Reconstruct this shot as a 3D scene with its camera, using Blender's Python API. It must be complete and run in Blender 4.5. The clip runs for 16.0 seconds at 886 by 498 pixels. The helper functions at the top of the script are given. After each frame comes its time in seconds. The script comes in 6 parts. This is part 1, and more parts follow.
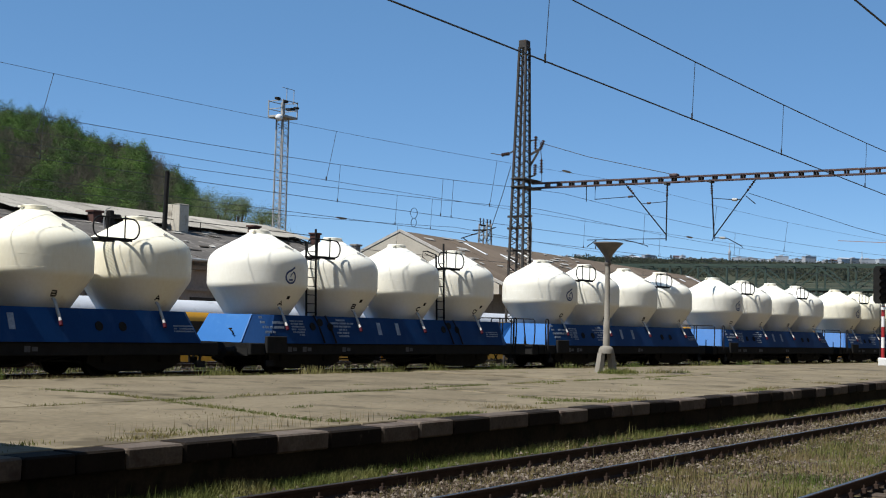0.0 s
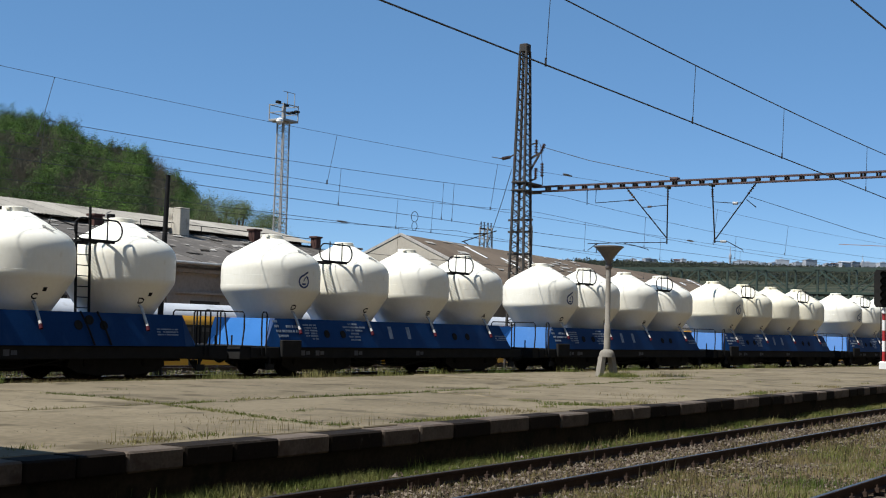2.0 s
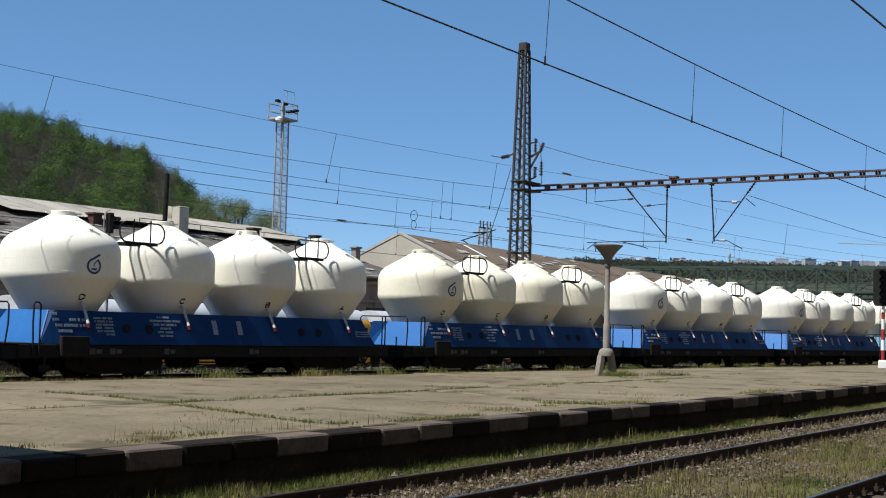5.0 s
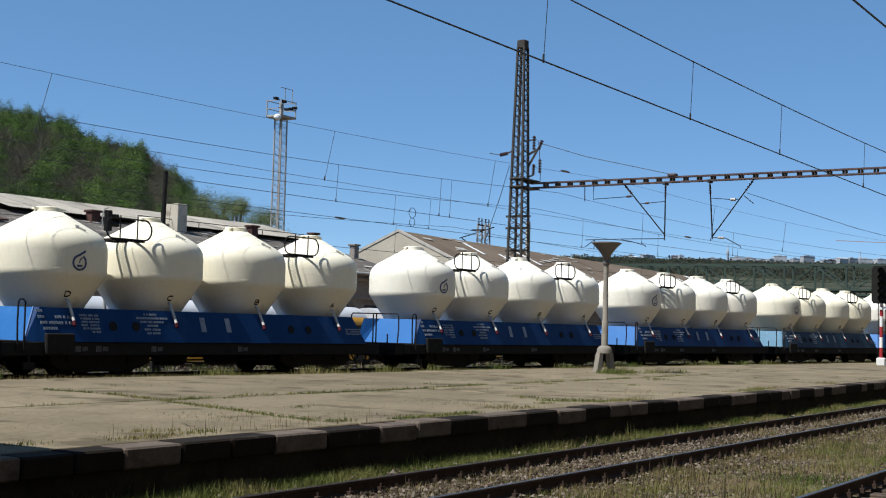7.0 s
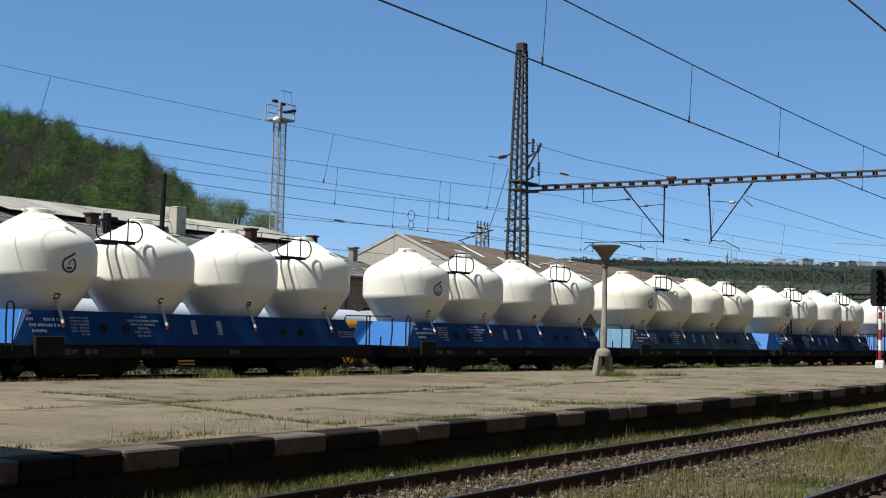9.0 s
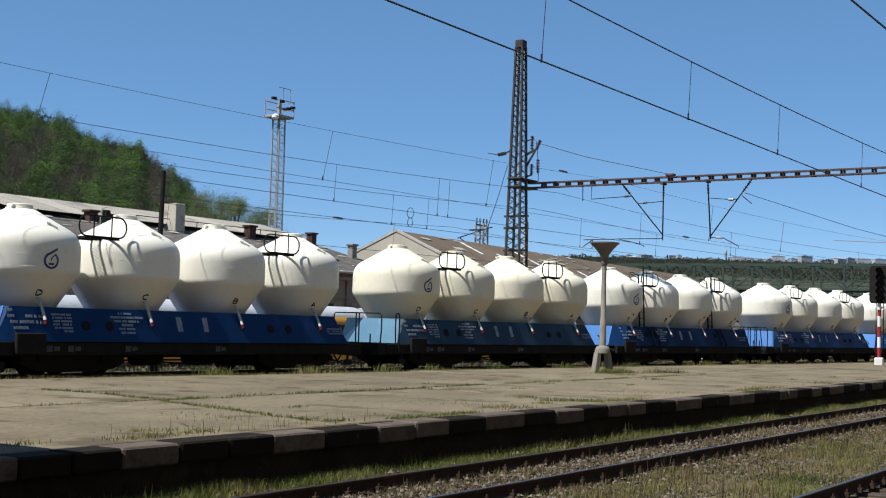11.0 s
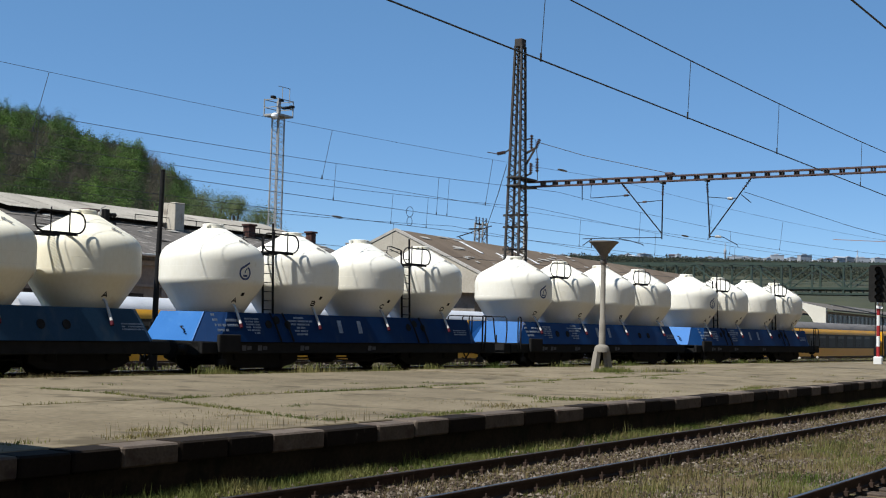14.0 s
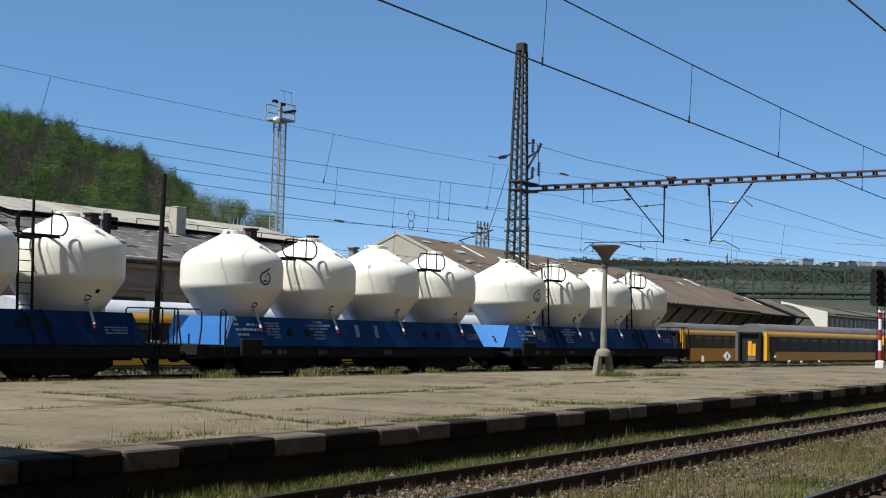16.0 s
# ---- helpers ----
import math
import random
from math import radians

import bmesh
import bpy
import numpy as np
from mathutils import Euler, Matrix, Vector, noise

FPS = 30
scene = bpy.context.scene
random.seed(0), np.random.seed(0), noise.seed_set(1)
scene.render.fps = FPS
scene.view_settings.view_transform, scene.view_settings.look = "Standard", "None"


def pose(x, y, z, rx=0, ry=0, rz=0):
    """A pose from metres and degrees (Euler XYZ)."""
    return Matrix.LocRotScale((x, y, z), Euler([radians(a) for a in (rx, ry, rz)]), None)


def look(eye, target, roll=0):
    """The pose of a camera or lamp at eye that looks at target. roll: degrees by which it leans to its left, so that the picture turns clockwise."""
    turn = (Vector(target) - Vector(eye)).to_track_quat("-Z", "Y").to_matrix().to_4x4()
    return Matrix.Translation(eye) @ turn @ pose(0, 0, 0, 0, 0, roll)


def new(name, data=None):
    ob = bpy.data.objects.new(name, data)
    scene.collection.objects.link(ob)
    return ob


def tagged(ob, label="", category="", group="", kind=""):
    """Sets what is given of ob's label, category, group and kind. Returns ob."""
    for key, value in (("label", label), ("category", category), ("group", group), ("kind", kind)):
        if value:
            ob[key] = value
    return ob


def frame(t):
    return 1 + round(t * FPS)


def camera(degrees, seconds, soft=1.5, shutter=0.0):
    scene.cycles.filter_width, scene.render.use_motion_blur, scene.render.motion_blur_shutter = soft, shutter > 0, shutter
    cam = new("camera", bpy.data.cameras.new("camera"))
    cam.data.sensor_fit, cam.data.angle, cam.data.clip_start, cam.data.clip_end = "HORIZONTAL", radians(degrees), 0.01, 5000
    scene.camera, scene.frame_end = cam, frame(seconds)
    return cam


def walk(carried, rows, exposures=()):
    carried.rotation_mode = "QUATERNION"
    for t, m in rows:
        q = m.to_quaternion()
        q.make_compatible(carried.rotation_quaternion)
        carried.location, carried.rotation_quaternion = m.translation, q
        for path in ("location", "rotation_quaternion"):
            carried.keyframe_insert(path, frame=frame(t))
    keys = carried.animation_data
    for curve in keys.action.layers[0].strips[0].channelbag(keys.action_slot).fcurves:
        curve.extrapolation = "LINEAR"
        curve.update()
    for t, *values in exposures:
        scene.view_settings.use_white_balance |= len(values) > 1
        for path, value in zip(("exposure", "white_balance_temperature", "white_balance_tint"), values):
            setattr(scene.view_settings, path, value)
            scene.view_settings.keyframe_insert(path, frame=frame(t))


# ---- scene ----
TH, PI, ROLL, EYE = 0.5652, 0.05821, 1.559, (0.0, 0.0, 1.858)


def aim(dx, dy):
    """The camera's pose when the view has drifted by small angles."""
    a, b = TH + dx / 2326.5, PI + dy / 2326.5
    far = Vector((math.cos(a) * math.cos(b), math.sin(a) * math.cos(b), math.sin(b))) * 50
    return look(EYE, Vector(EYE) + far, ROLL)


cam = camera(37.246, 16.0, soft=1.1)
DRIFT = [(0, 0, 0), (0.5, 0.07, 1.39), (1, 0.14, 3.08), (1.5, 0.14, 3.36), (2, 1.37, 6.31), (2.5, 1.45, 6.31), (3, 1.51, 7.54), (3.5, 0.35, 6.38), (4, 0, 6.05), (6.5, -1.43, 0), (7, -2.82, -0.14), (7.5, -3.29, 1.32), (8, -4.45, 2.83), (8.5, -4.6, 4.6), (9, -4.6, 4.74), (11.5, -6.03, -1.3), (12, -4.87, -1.58), (12.5, -5.96, -2.82), (13, -6.45, -2.81), (13.5, -7.27, -1.97), (14, -7.55, -2.05), (14.5, -7.67, -1.51), (15, -6.24, 0.28), (15.5, -6.17, 2.69), (16, -4.6, 4.95)]
walk(cam, [(t, aim(dx, dy)) for t, dx, dy in DRIFT], [(0, 0.5, 5950, 9), (16, 0.5, 5950, 9)])

# ---- light ----
SUN_AZ, SUN_EL = radians(152), radians(57)
world = bpy.data.worlds.new("world")
scene.world = world
world.use_nodes = True
sky = world.node_tree.nodes.new("ShaderNodeTexSky")
sky.sky_type, sky.sun_disc = "NISHITA", False
sky.sun_elevation, sky.sun_rotation = SUN_EL, radians(90) - SUN_AZ
sky.air_density, sky.dust_density, sky.ozone_density = 0.55, 0.0, 1.2
back = world.node_tree.nodes["Background"]
back.inputs["Strength"].default_value = 0.09
tone = world.node_tree.nodes.new("ShaderNodeHueSaturation")
tone.inputs["Saturation"].default_value = 1.12
world.node_tree.links.new(sky.outputs[0], tone.inputs["Color"])
even = world.node_tree.nodes.new("ShaderNodeMix")
even.data_type = "RGBA"
even.inputs[0].default_value = 0.4
even.inputs[7].default_value = (1.42, 2.95, 4.75, 1)
world.node_tree.links.new(tone.outputs[0], even.inputs[6])
world.node_tree.links.new(even.outputs[2], back.inputs[0])
sun = new("sun", bpy.data.lights.new("sun", "SUN"))
sun.data.energy, sun.data.angle, sun.data.color = 5.0, radians(0.53), (1.0, 0.92, 0.8)
to_sun = Vector((math.cos(SUN_AZ) * math.cos(SUN_EL), math.sin(SUN_AZ) * math.cos(SUN_EL), math.sin(SUN_EL)))
sun.matrix_world = look(to_sun * 100, (0, 0, 0))


# ---- mesh building ----
class Geo:
    """Gathers vertices and faces of one mesh."""

    def __init__(self):
        self.v, self.f = [], []

    def add(self, verts, faces):
        n = len(self.v)
        self.v += [tuple(p) for p in verts]
        self.f += [tuple(n + i for i in f) for f in faces]
        return self

    def box(self, x0, y0, z0, x1, y1, z1):
        return self.add([(x0, y0, z0), (x1, y0, z0), (x1, y1, z0), (x0, y1, z0), (x0, y0, z1), (x1, y0, z1), (x1, y1, z1), (x0, y1, z1)],
                        [(0, 3, 2, 1), (4, 5, 6, 7), (0, 1, 5, 4), (1, 2, 6, 5), (2, 3, 7, 6), (3, 0, 4, 7)])

    def cbox(self, x0, y0, z0, x1, y1, z1, c=0.01):
        """A box with chamfered edges."""
        bm = bmesh.new()
        for x, ix in ((x0, 1), (x1, -1)):
            for y, iy in ((y0, 1), (y1, -1)):
                for z, iz in ((z0, 1), (z1, -1)):
                    bm.verts.new((x, y + iy * c, z + iz * c))
                    bm.verts.new((x + ix * c, y, z + iz * c))
                    bm.verts.new((x + ix * c, y + iy * c, z))
        bmesh.ops.convex_hull(bm, input=bm.verts)
        bm.verts.index_update()
        self.add([v.co for v in bm.verts], [[v.index for v in f.verts] for f in bm.faces])
        bm.free()
        return self

    def loft(self, rings, closed=True, caps=True):
        """Faces between rings of equally many points."""
        n, m = len(rings[0]), len(rings)
        verts = [p for r in rings for p in r]
        faces = []
        for i in range(m - 1):
            for j in range(n if closed else n - 1):
                k = (j + 1) % n
                faces.append((i * n + j, i * n + k, (i + 1) * n + k, (i + 1) * n + j))
        if caps and closed:
            faces.append(tuple(reversed(range(n))))
            faces.append(tuple(range((m - 1) * n, m * n)))
        return self.add(verts, faces)

    def tube(self, points, r, n=6):
        pts = [Vector(p) for p in points]
        rings = []
        for i, p in enumerate(pts):
            d = (pts[min(i + 1, len(pts) - 1)] - pts[max(i - 1, 0)]).normalized()
            s = d.cross(Vector((0, 0, 1)) if abs(d.z) < 0.9 else Vector((0, 1, 0))).normalized()
            u = s.cross(d)
            rings.append([p + r * (math.cos(a) * s + math.sin(a) * u) for a in (math.tau * k / n for k in range(n))])
        return self.loft(rings)

    def bar(self, p, q, w, h=None):
        """A square bar from p to q."""
        p, q = Vector(p), Vector(q)
        h = h or w
        d = (q - p).normalized()
        s = d.cross(Vector((0, 0, 1)) if abs(d.z) < 0.95 else Vector((0, 1, 0))).normalized()
        u = s.cross(d)
        c = [(-w / 2, -h / 2), (w / 2, -h / 2), (w / 2, h / 2), (-w / 2, h / 2)]
        return self.loft([[e + a * s + b * u for a, b in c] for e in (p, q)])

    def lathe(self, profile, n=32, cx=0.0, cy=0.0, axis="z", cz=0.0):
        rings = []
        for r, z in profile:
            ring = []
            for k in range(n):
                a = math.tau * k / n
                if axis == "z":
                    ring.append((cx + r * math.cos(a), cy + r * math.sin(a), cz + z))
                elif axis == "y":
                    ring.append((cx + r * math.sin(a), cy + z, cz + r * math.cos(a)))
                else:
                    ring.append((cx + z, cy + r * math.cos(a), cz + r * math.sin(a)))
            rings.append(ring)
        return self.loft(rings)

    def prism(self, poly, a, b, axis="x"):
        """A polygon of (u, v) swept along an axis from a to b."""
        def put(u, v, w):
            return {"x": (w, u, v), "y": (u, w, v), "z": (u, v, w)}[axis]
        return self.loft([[put(u, v, w) for u, v in poly] for w in (a, b)])

    def mesh(self, name, material, smooth=0):
        me = bpy.data.meshes.new(name)
        me.from_pydata(self.v, [], self.f)
        me.materials.append(material)
        bm = bmesh.new()
        bm.from_mesh(me)
        bmesh.ops.recalc_face_normals(bm, faces=bm.faces)
        bm.to_mesh(me)
        bm.free()
        if smooth:
            me.shade_smooth()
            me.set_sharp_from_angle(angle=radians(smooth))
        return me


def thing(name, at=None, label="", category="", group="", kind=""):
    ob = new(name)
    ob.empty_display_size = 0.3
    if at is not None:
        ob.matrix_basis = at
    return tagged(ob, label, category, group, kind)


def part(name, geo, material, parent=None, label="", smooth=0, at=None):
    ob = new(name, geo if isinstance(geo, bpy.types.Mesh) else geo.mesh(name, material, smooth))
    if parent is not None:
        ob.parent = parent
    if at is not None:
        ob.matrix_basis = at
    return tagged(ob, label, kind="stuff" if name == "lettering" else "")


def solo(name, geo, material, label, category, group="", kind="", smooth=0, at=None):
    return tagged(part(name, geo, material, None, "", smooth, at), label, category, group, kind)


# ---- materials ----
def surf(name, c1, c2, rough=0.8, scale=2.0, fine=40.0, metal=0.0, bump=0.3, c3=None, amount=0.5, spread=0.06, streak=1.0, spec=None):
    """Two tones mixed at two scales, an optional third in patches, fine relief, and a small difference from object to object."""
    m = bpy.data.materials.new(name)
    m.use_nodes = True
    t = m.node_tree
    n, l = t.nodes, t.links
    b = n["Principled BSDF"]
    co = n.new("ShaderNodeTexCoord")
    mp = n.new("ShaderNodeMapping")
    mp.inputs["Scale"].default_value = (1, 1, streak)
    l.new(co.outputs["Object"], mp.inputs[0])
    info = n.new("ShaderNodeObjectInfo")
    big, small = n.new("ShaderNodeTexNoise"), n.new("ShaderNodeTexNoise")
    big.noise_dimensions = "4D"
    for node, s, d in ((big, scale, 4), (small, fine, 3)):
        node.inputs["Scale"].default_value, node.inputs["Detail"].default_value = s, d
        l.new(mp.outputs[0], node.inputs["Vector"])
    mul = n.new("ShaderNodeMath")
    mul.operation = "MULTIPLY"
    mul.inputs[1].default_value = 37.0
    l.new(info.outputs["Random"], mul.inputs[0])
    l.new(mul.outputs[0], big.inputs["W"])
    mixf = n.new("ShaderNodeMix")
    mixf.inputs[0].default_value = 0.4
    l.new(big.outputs[0], mixf.inputs[2])
    l.new(small.outputs[0], mixf.inputs[3])
    ramp = n.new("ShaderNodeValToRGB")
    ramp.color_ramp.elements[0].position, ramp.color_ramp.elements[1].position = 0.36, 0.64
    ramp.color_ramp.elements[0].color, ramp.color_ramp.elements[1].color = (*c1, 1), (*c2, 1)
    l.new(mixf.outputs[0], ramp.inputs[0])
    out = ramp.outputs[0]
    if c3:
        spot = n.new("ShaderNodeTexNoise")
        spot.inputs["Scale"].default_value, spot.inputs["Detail"].default_value = scale * 1.7, 7
        l.new(mp.outputs[0], spot.inputs["Vector"])
        r2 = n.new("ShaderNodeMapRange")
        r2.inputs[1].default_value, r2.inputs[2].default_value = 1 - amount, 1.12 - amount
        l.new(spot.outputs[0], r2.inputs[0])
        mx = n.new("ShaderNodeMix")
        mx.data_type = "RGBA"
        l.new(r2.outputs[0], mx.inputs[0])
        l.new(out, mx.inputs[6])
        mx.inputs[7].default_value = (*c3, 1)
        out = mx.outputs[2]
    hsv = n.new("ShaderNodeHueSaturation")
    rng = n.new("ShaderNodeMapRange")
    rng.inputs[3].default_value, rng.inputs[4].default_value = 1 - spread, 1 + spread
    l.new(info.outputs["Random"], rng.inputs[0])
    l.new(rng.outputs[0], hsv.inputs["Value"])
    l.new(out, hsv.inputs["Color"])
    l.new(hsv.outputs[0], b.inputs["Base Color"])
    rr = n.new("ShaderNodeMapRange")
    rr.inputs[3].default_value, rr.inputs[4].default_value = max(rough - 0.12, 0.02), min(rough + 0.12, 1)
    l.new(mixf.outputs[0], rr.inputs[0])
    l.new(rr.outputs[0], b.inputs["Roughness"])
    b.inputs["Metallic"].default_value = metal
    b.inputs["Specular IOR Level"].default_value = spec if spec is not None else (0.12 if rough >= 0.7 else 0.5)
    if bump:
        bp = n.new("ShaderNodeBump")
        bp.inputs["Strength"].default_value, bp.inputs["Distance"].default_value = bump, 0.02
        l.new(mixf.outputs[0], bp.inputs["Height"])
        l.new(bp.outputs[0], b.inputs["Normal"])
    return m


def islands(name, tones, rough=0.9, trans=0.0, clump=0.0):
    """A colour of its own for each loose piece: grass blades, leaves, stones."""
    m = bpy.data.materials.new(name)
    m.use_nodes = True
    n, l = m.node_tree.nodes, m.node_tree.links
    b = n["Principled BSDF"]
    g = n.new("ShaderNodeNewGeometry")
    ramp = n.new("ShaderNodeValToRGB")
    e = ramp.color_ramp.elements
    e[0].color, e[1].color = (*tones[0], 1), (*tones[-1], 1)
    for i, c in enumerate(tones[1:-1]):
        e.new((i + 1) / (len(tones) - 1)).color = (*c, 1)
    if clump:
        co, big = n.new("ShaderNodeTexCoord"), n.new("ShaderNodeTexNoise")
        big.inputs["Scale"].default_value, big.inputs["Detail"].default_value = clump, 2
        l.new(co.outputs["Object"], big.inputs["Vector"])
        wide = n.new("ShaderNodeMapRange")
        wide.inputs[1].default_value, wide.inputs[2].default_value = 0.32, 0.68
        l.new(big.outputs[0], wide.inputs[0])
        mix = n.new("ShaderNodeMix")
        mix.inputs[0].default_value = 0.22
        l.new(wide.outputs[0], mix.inputs[2])
        l.new(g.outputs["Random Per Island"], mix.inputs[3])
        l.new(mix.outputs[0], ramp.inputs[0])
    else:
        l.new(g.outputs["Random Per Island"], ramp.inputs[0])
    l.new(ramp.outputs[0], b.inputs["Base Color"])
    b.inputs["Roughness"].default_value = rough
    b.inputs["Specular IOR Level"].default_value = 0.105
    if trans:
        tr = n.new("ShaderNodeBsdfTranslucent")
        l.new(ramp.outputs[0], tr.inputs[0])
        mx = n.new("ShaderNodeMixShader")
        mx.inputs[0].default_value = trans
        l.new(b.outputs[0], mx.inputs[1])
        l.new(tr.outputs[0], mx.inputs[2])
        l.new(mx.outputs[0], n["Material Output"].inputs[0])
    return m


TANK = surf("cream_tank_paint", (0.77, 0.74, 0.63), (0.82, 0.795, 0.7), 0.5, 1.3, 14, bump=0.03, spec=0.2, c3=(0.64, 0.57, 0.42), amount=0.34, spread=0.05, streak=0.5)
BLUE = surf("blue_wagon_paint", (0.004, 0.028, 0.104), (0.007, 0.039, 0.132), 0.5, 1.5, 25, bump=0.04, spec=0.1, c3=(0.012, 0.042, 0.13), amount=0.42, spread=0.12, streak=0.4)
FADED = surf("faded_blue_paint", (0.012, 0.038, 0.072), (0.02, 0.05, 0.092), 0.55, 1.2, 25, bump=0.05, spec=0.15, c3=(0.035, 0.058, 0.085), amount=0.45, spread=0.05, streak=0.4)
OLDTANK = surf("yellowed_tank_paint", (0.74, 0.69, 0.53), (0.8, 0.76, 0.62), 0.55, 1.1, 14, bump=0.03, spec=0.2, c3=(0.6, 0.5, 0.33), amount=0.37, spread=0.04, streak=0.5)
# Darker copy of the wagon blue that carries one skirt's shade.
SHADEBLUE = surf("shaded_blue_paint", (0.003, 0.019, 0.07), (0.005, 0.026, 0.09), 0.55, 1.5, 25, bump=0.04, spec=0.08, c3=(0.012, 0.03, 0.08), amount=0.42, spread=0.05, streak=0.4)
# Sunlit copies of the two skirt paints, for the end plates.
SUNBLUE = surf("sunlit_blue_paint", (0.018, 0.11, 0.33), (0.025, 0.13, 0.38), 0.5, 1.2, 20, bump=0.03, spec=0.2, c3=(0.04, 0.15, 0.38), amount=0.4, spread=0.08)
SUNFADED = surf("sunlit_faded_paint", (0.065, 0.155, 0.24), (0.09, 0.19, 0.28), 0.55, 1.2, 20, bump=0.03, spec=0.2, c3=(0.14, 0.26, 0.36), amount=0.4)
BLACK = surf("black_underframe", (0.012, 0.012, 0.0115), (0.022, 0.021, 0.02), 0.85, 4, 40, c3=(0.022, 0.017, 0.013), amount=0.35)
DARK = surf("dark_steel", (0.01, 0.01, 0.011), (0.02, 0.019, 0.018), 0.7, 5, 50, metal=0.1, bump=0.1)
WHEEL = surf("wheel_steel", (0.015, 0.013, 0.012), (0.03, 0.026, 0.023), 0.7, 6, 40, metal=0.5)
TREAD = surf("polished_tread", (0.35, 0.34, 0.33), (0.45, 0.44, 0.42), 0.3, 6, 40, metal=1.0, bump=0.05)
DIMLETTER = surf("dim_lettering", (0.06, 0.06, 0.065), (0.11, 0.11, 0.115), 0.7, 8, 60, bump=0)
LETTER = surf("white_lettering", (0.12, 0.15, 0.2), (0.3, 0.34, 0.4), 0.6, 8, 60, bump=0)
LOGO = surf("navy_logo_paint", (0.03, 0.05, 0.13), (0.04, 0.06, 0.16), 0.5, 8, 60, bump=0)
CAPRED = surf("dark_red_cap", (0.045, 0.007, 0.013), (0.075, 0.01, 0.018), 0.7, 6, 40, bump=0.05)
RED = surf("red_paint", (0.26, 0.016, 0.02), (0.34, 0.024, 0.026), 0.5, 6, 40, bump=0.05)
WHITE = surf("white_paint", (0.7, 0.7, 0.68), (0.8, 0.8, 0.78), 0.5, 5, 40, bump=0.05, c3=(0.5, 0.47, 0.42), amount=0.35)
PALE = surf("pale_pipe_paint", (0.36, 0.35, 0.33), (0.5, 0.49, 0.46), 0.6, 5, 40, bump=0.05)
YELLOW = surf("yellow_coach_paint", (0.6, 0.29, 0.006), (0.68, 0.34, 0.01), 0.4, 0.8, 20, bump=0.02, c3=(0.5, 0.24, 0.01), amount=0.35)
COACHROOF = surf("grey_coach_roof", (0.42, 0.43, 0.45), (0.52, 0.53, 0.55), 0.5, 0.8, 15, bump=0.05, c3=(0.34, 0.33, 0.32), amount=0.4)
GLASS = surf("dark_window_glass", (0.02, 0.019, 0.018), (0.032, 0.03, 0.028), 0.3, 2, 10, bump=0, spec=0.15)
PALEGLASS = surf("dusty_window_glass", (0.05, 0.046, 0.04), (0.085, 0.078, 0.068), 0.35, 2, 10, bump=0, spec=0.3)
MATTE = surf("coach_black_band", (0.017, 0.014, 0.012), (0.027, 0.023, 0.02), 0.45, 2, 20, bump=0.02, spec=0.2)
CONCRETE = surf("weathered_platform", (0.118, 0.096, 0.062), (0.2, 0.166, 0.11), 0.95, 0.6, 9, c3=(0.085, 0.069, 0.044), amount=0.45, spread=0.08, bump=0.9)
EDGEWHITE = surf("faded_white_stone", (0.074, 0.058, 0.047), (0.13, 0.106, 0.085), 0.9, 2.5, 30, c3=(0.07, 0.05, 0.04), amount=0.45, spread=0.14, bump=0.5)
EDGEBLACK = surf("blackened_stone", (0.011, 0.008, 0.006), (0.02, 0.015, 0.011), 0.95, 3, 30, c3=(0.065, 0.054, 0.044), amount=0.36, spread=0.2, bump=0.5)
# Brown taken near black to hold the shade on the wall's front.
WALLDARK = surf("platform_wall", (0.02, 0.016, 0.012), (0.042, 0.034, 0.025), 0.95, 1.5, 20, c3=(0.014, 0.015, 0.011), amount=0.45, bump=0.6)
EARTH = surf("dry_earth", (0.085, 0.062, 0.036), (0.15, 0.112, 0.066), 1.0, 0.35, 9, c3=(0.075, 0.085, 0.03), amount=0.47, bump=0.6)
BALLAST = islands("ballast_stone", [(0.03, 0.023, 0.016), (0.055, 0.042, 0.03), (0.09, 0.066, 0.05), (0.2, 0.17, 0.135), (0.042, 0.031, 0.02)], 0.9)
RAILSIDE = surf("rusty_rail", (0.03, 0.02, 0.016), (0.06, 0.04, 0.03), 0.85, 5, 40, bump=0.3)
RAILTOP = surf("shiny_rail_head", (0.15, 0.14, 0.13), (0.24, 0.22, 0.2), 0.42, 3, 30, metal=1.0, bump=0.03)
TIMBER = surf("tarred_sleeper", (0.035, 0.028, 0.022), (0.08, 0.062, 0.05), 0.9, 4, 30, bump=0.5)
GRASS = islands("green_grass", [(0.06, 0.088, 0.02), (0.115, 0.14, 0.036), (0.185, 0.185, 0.062), (0.27, 0.225, 0.105)], 0.8, 0.3, clump=0.5)
DRYGRASS = islands("dry_grass", [(0.16, 0.125, 0.06), (0.22, 0.17, 0.085), (0.13, 0.13, 0.045), (0.28, 0.22, 0.12)], 0.9, 0.25)
LEAF = islands("tree_leaves", [(0.018, 0.034, 0.011), (0.036, 0.068, 0.016), (0.058, 0.072, 0.034), (0.062, 0.118, 0.024), (0.12, 0.185, 0.042), (0.075, 0.084, 0.046)], 0.8, 0.25, clump=0.13)
PALELEAF = islands("pale_tree_leaves", [(0.07, 0.1, 0.04), (0.11, 0.145, 0.06), (0.16, 0.19, 0.09), (0.19, 0.21, 0.12)], 0.8, 0.35, clump=0.4)
TWIG = islands("bare_twigs", [(0.075, 0.066, 0.048), (0.105, 0.092, 0.066), (0.065, 0.064, 0.042)], 0.9, clump=0.2)
BARK = surf("bark", (0.06, 0.05, 0.04), (0.11, 0.09, 0.07), 0.95, 3, 20, bump=0.5)
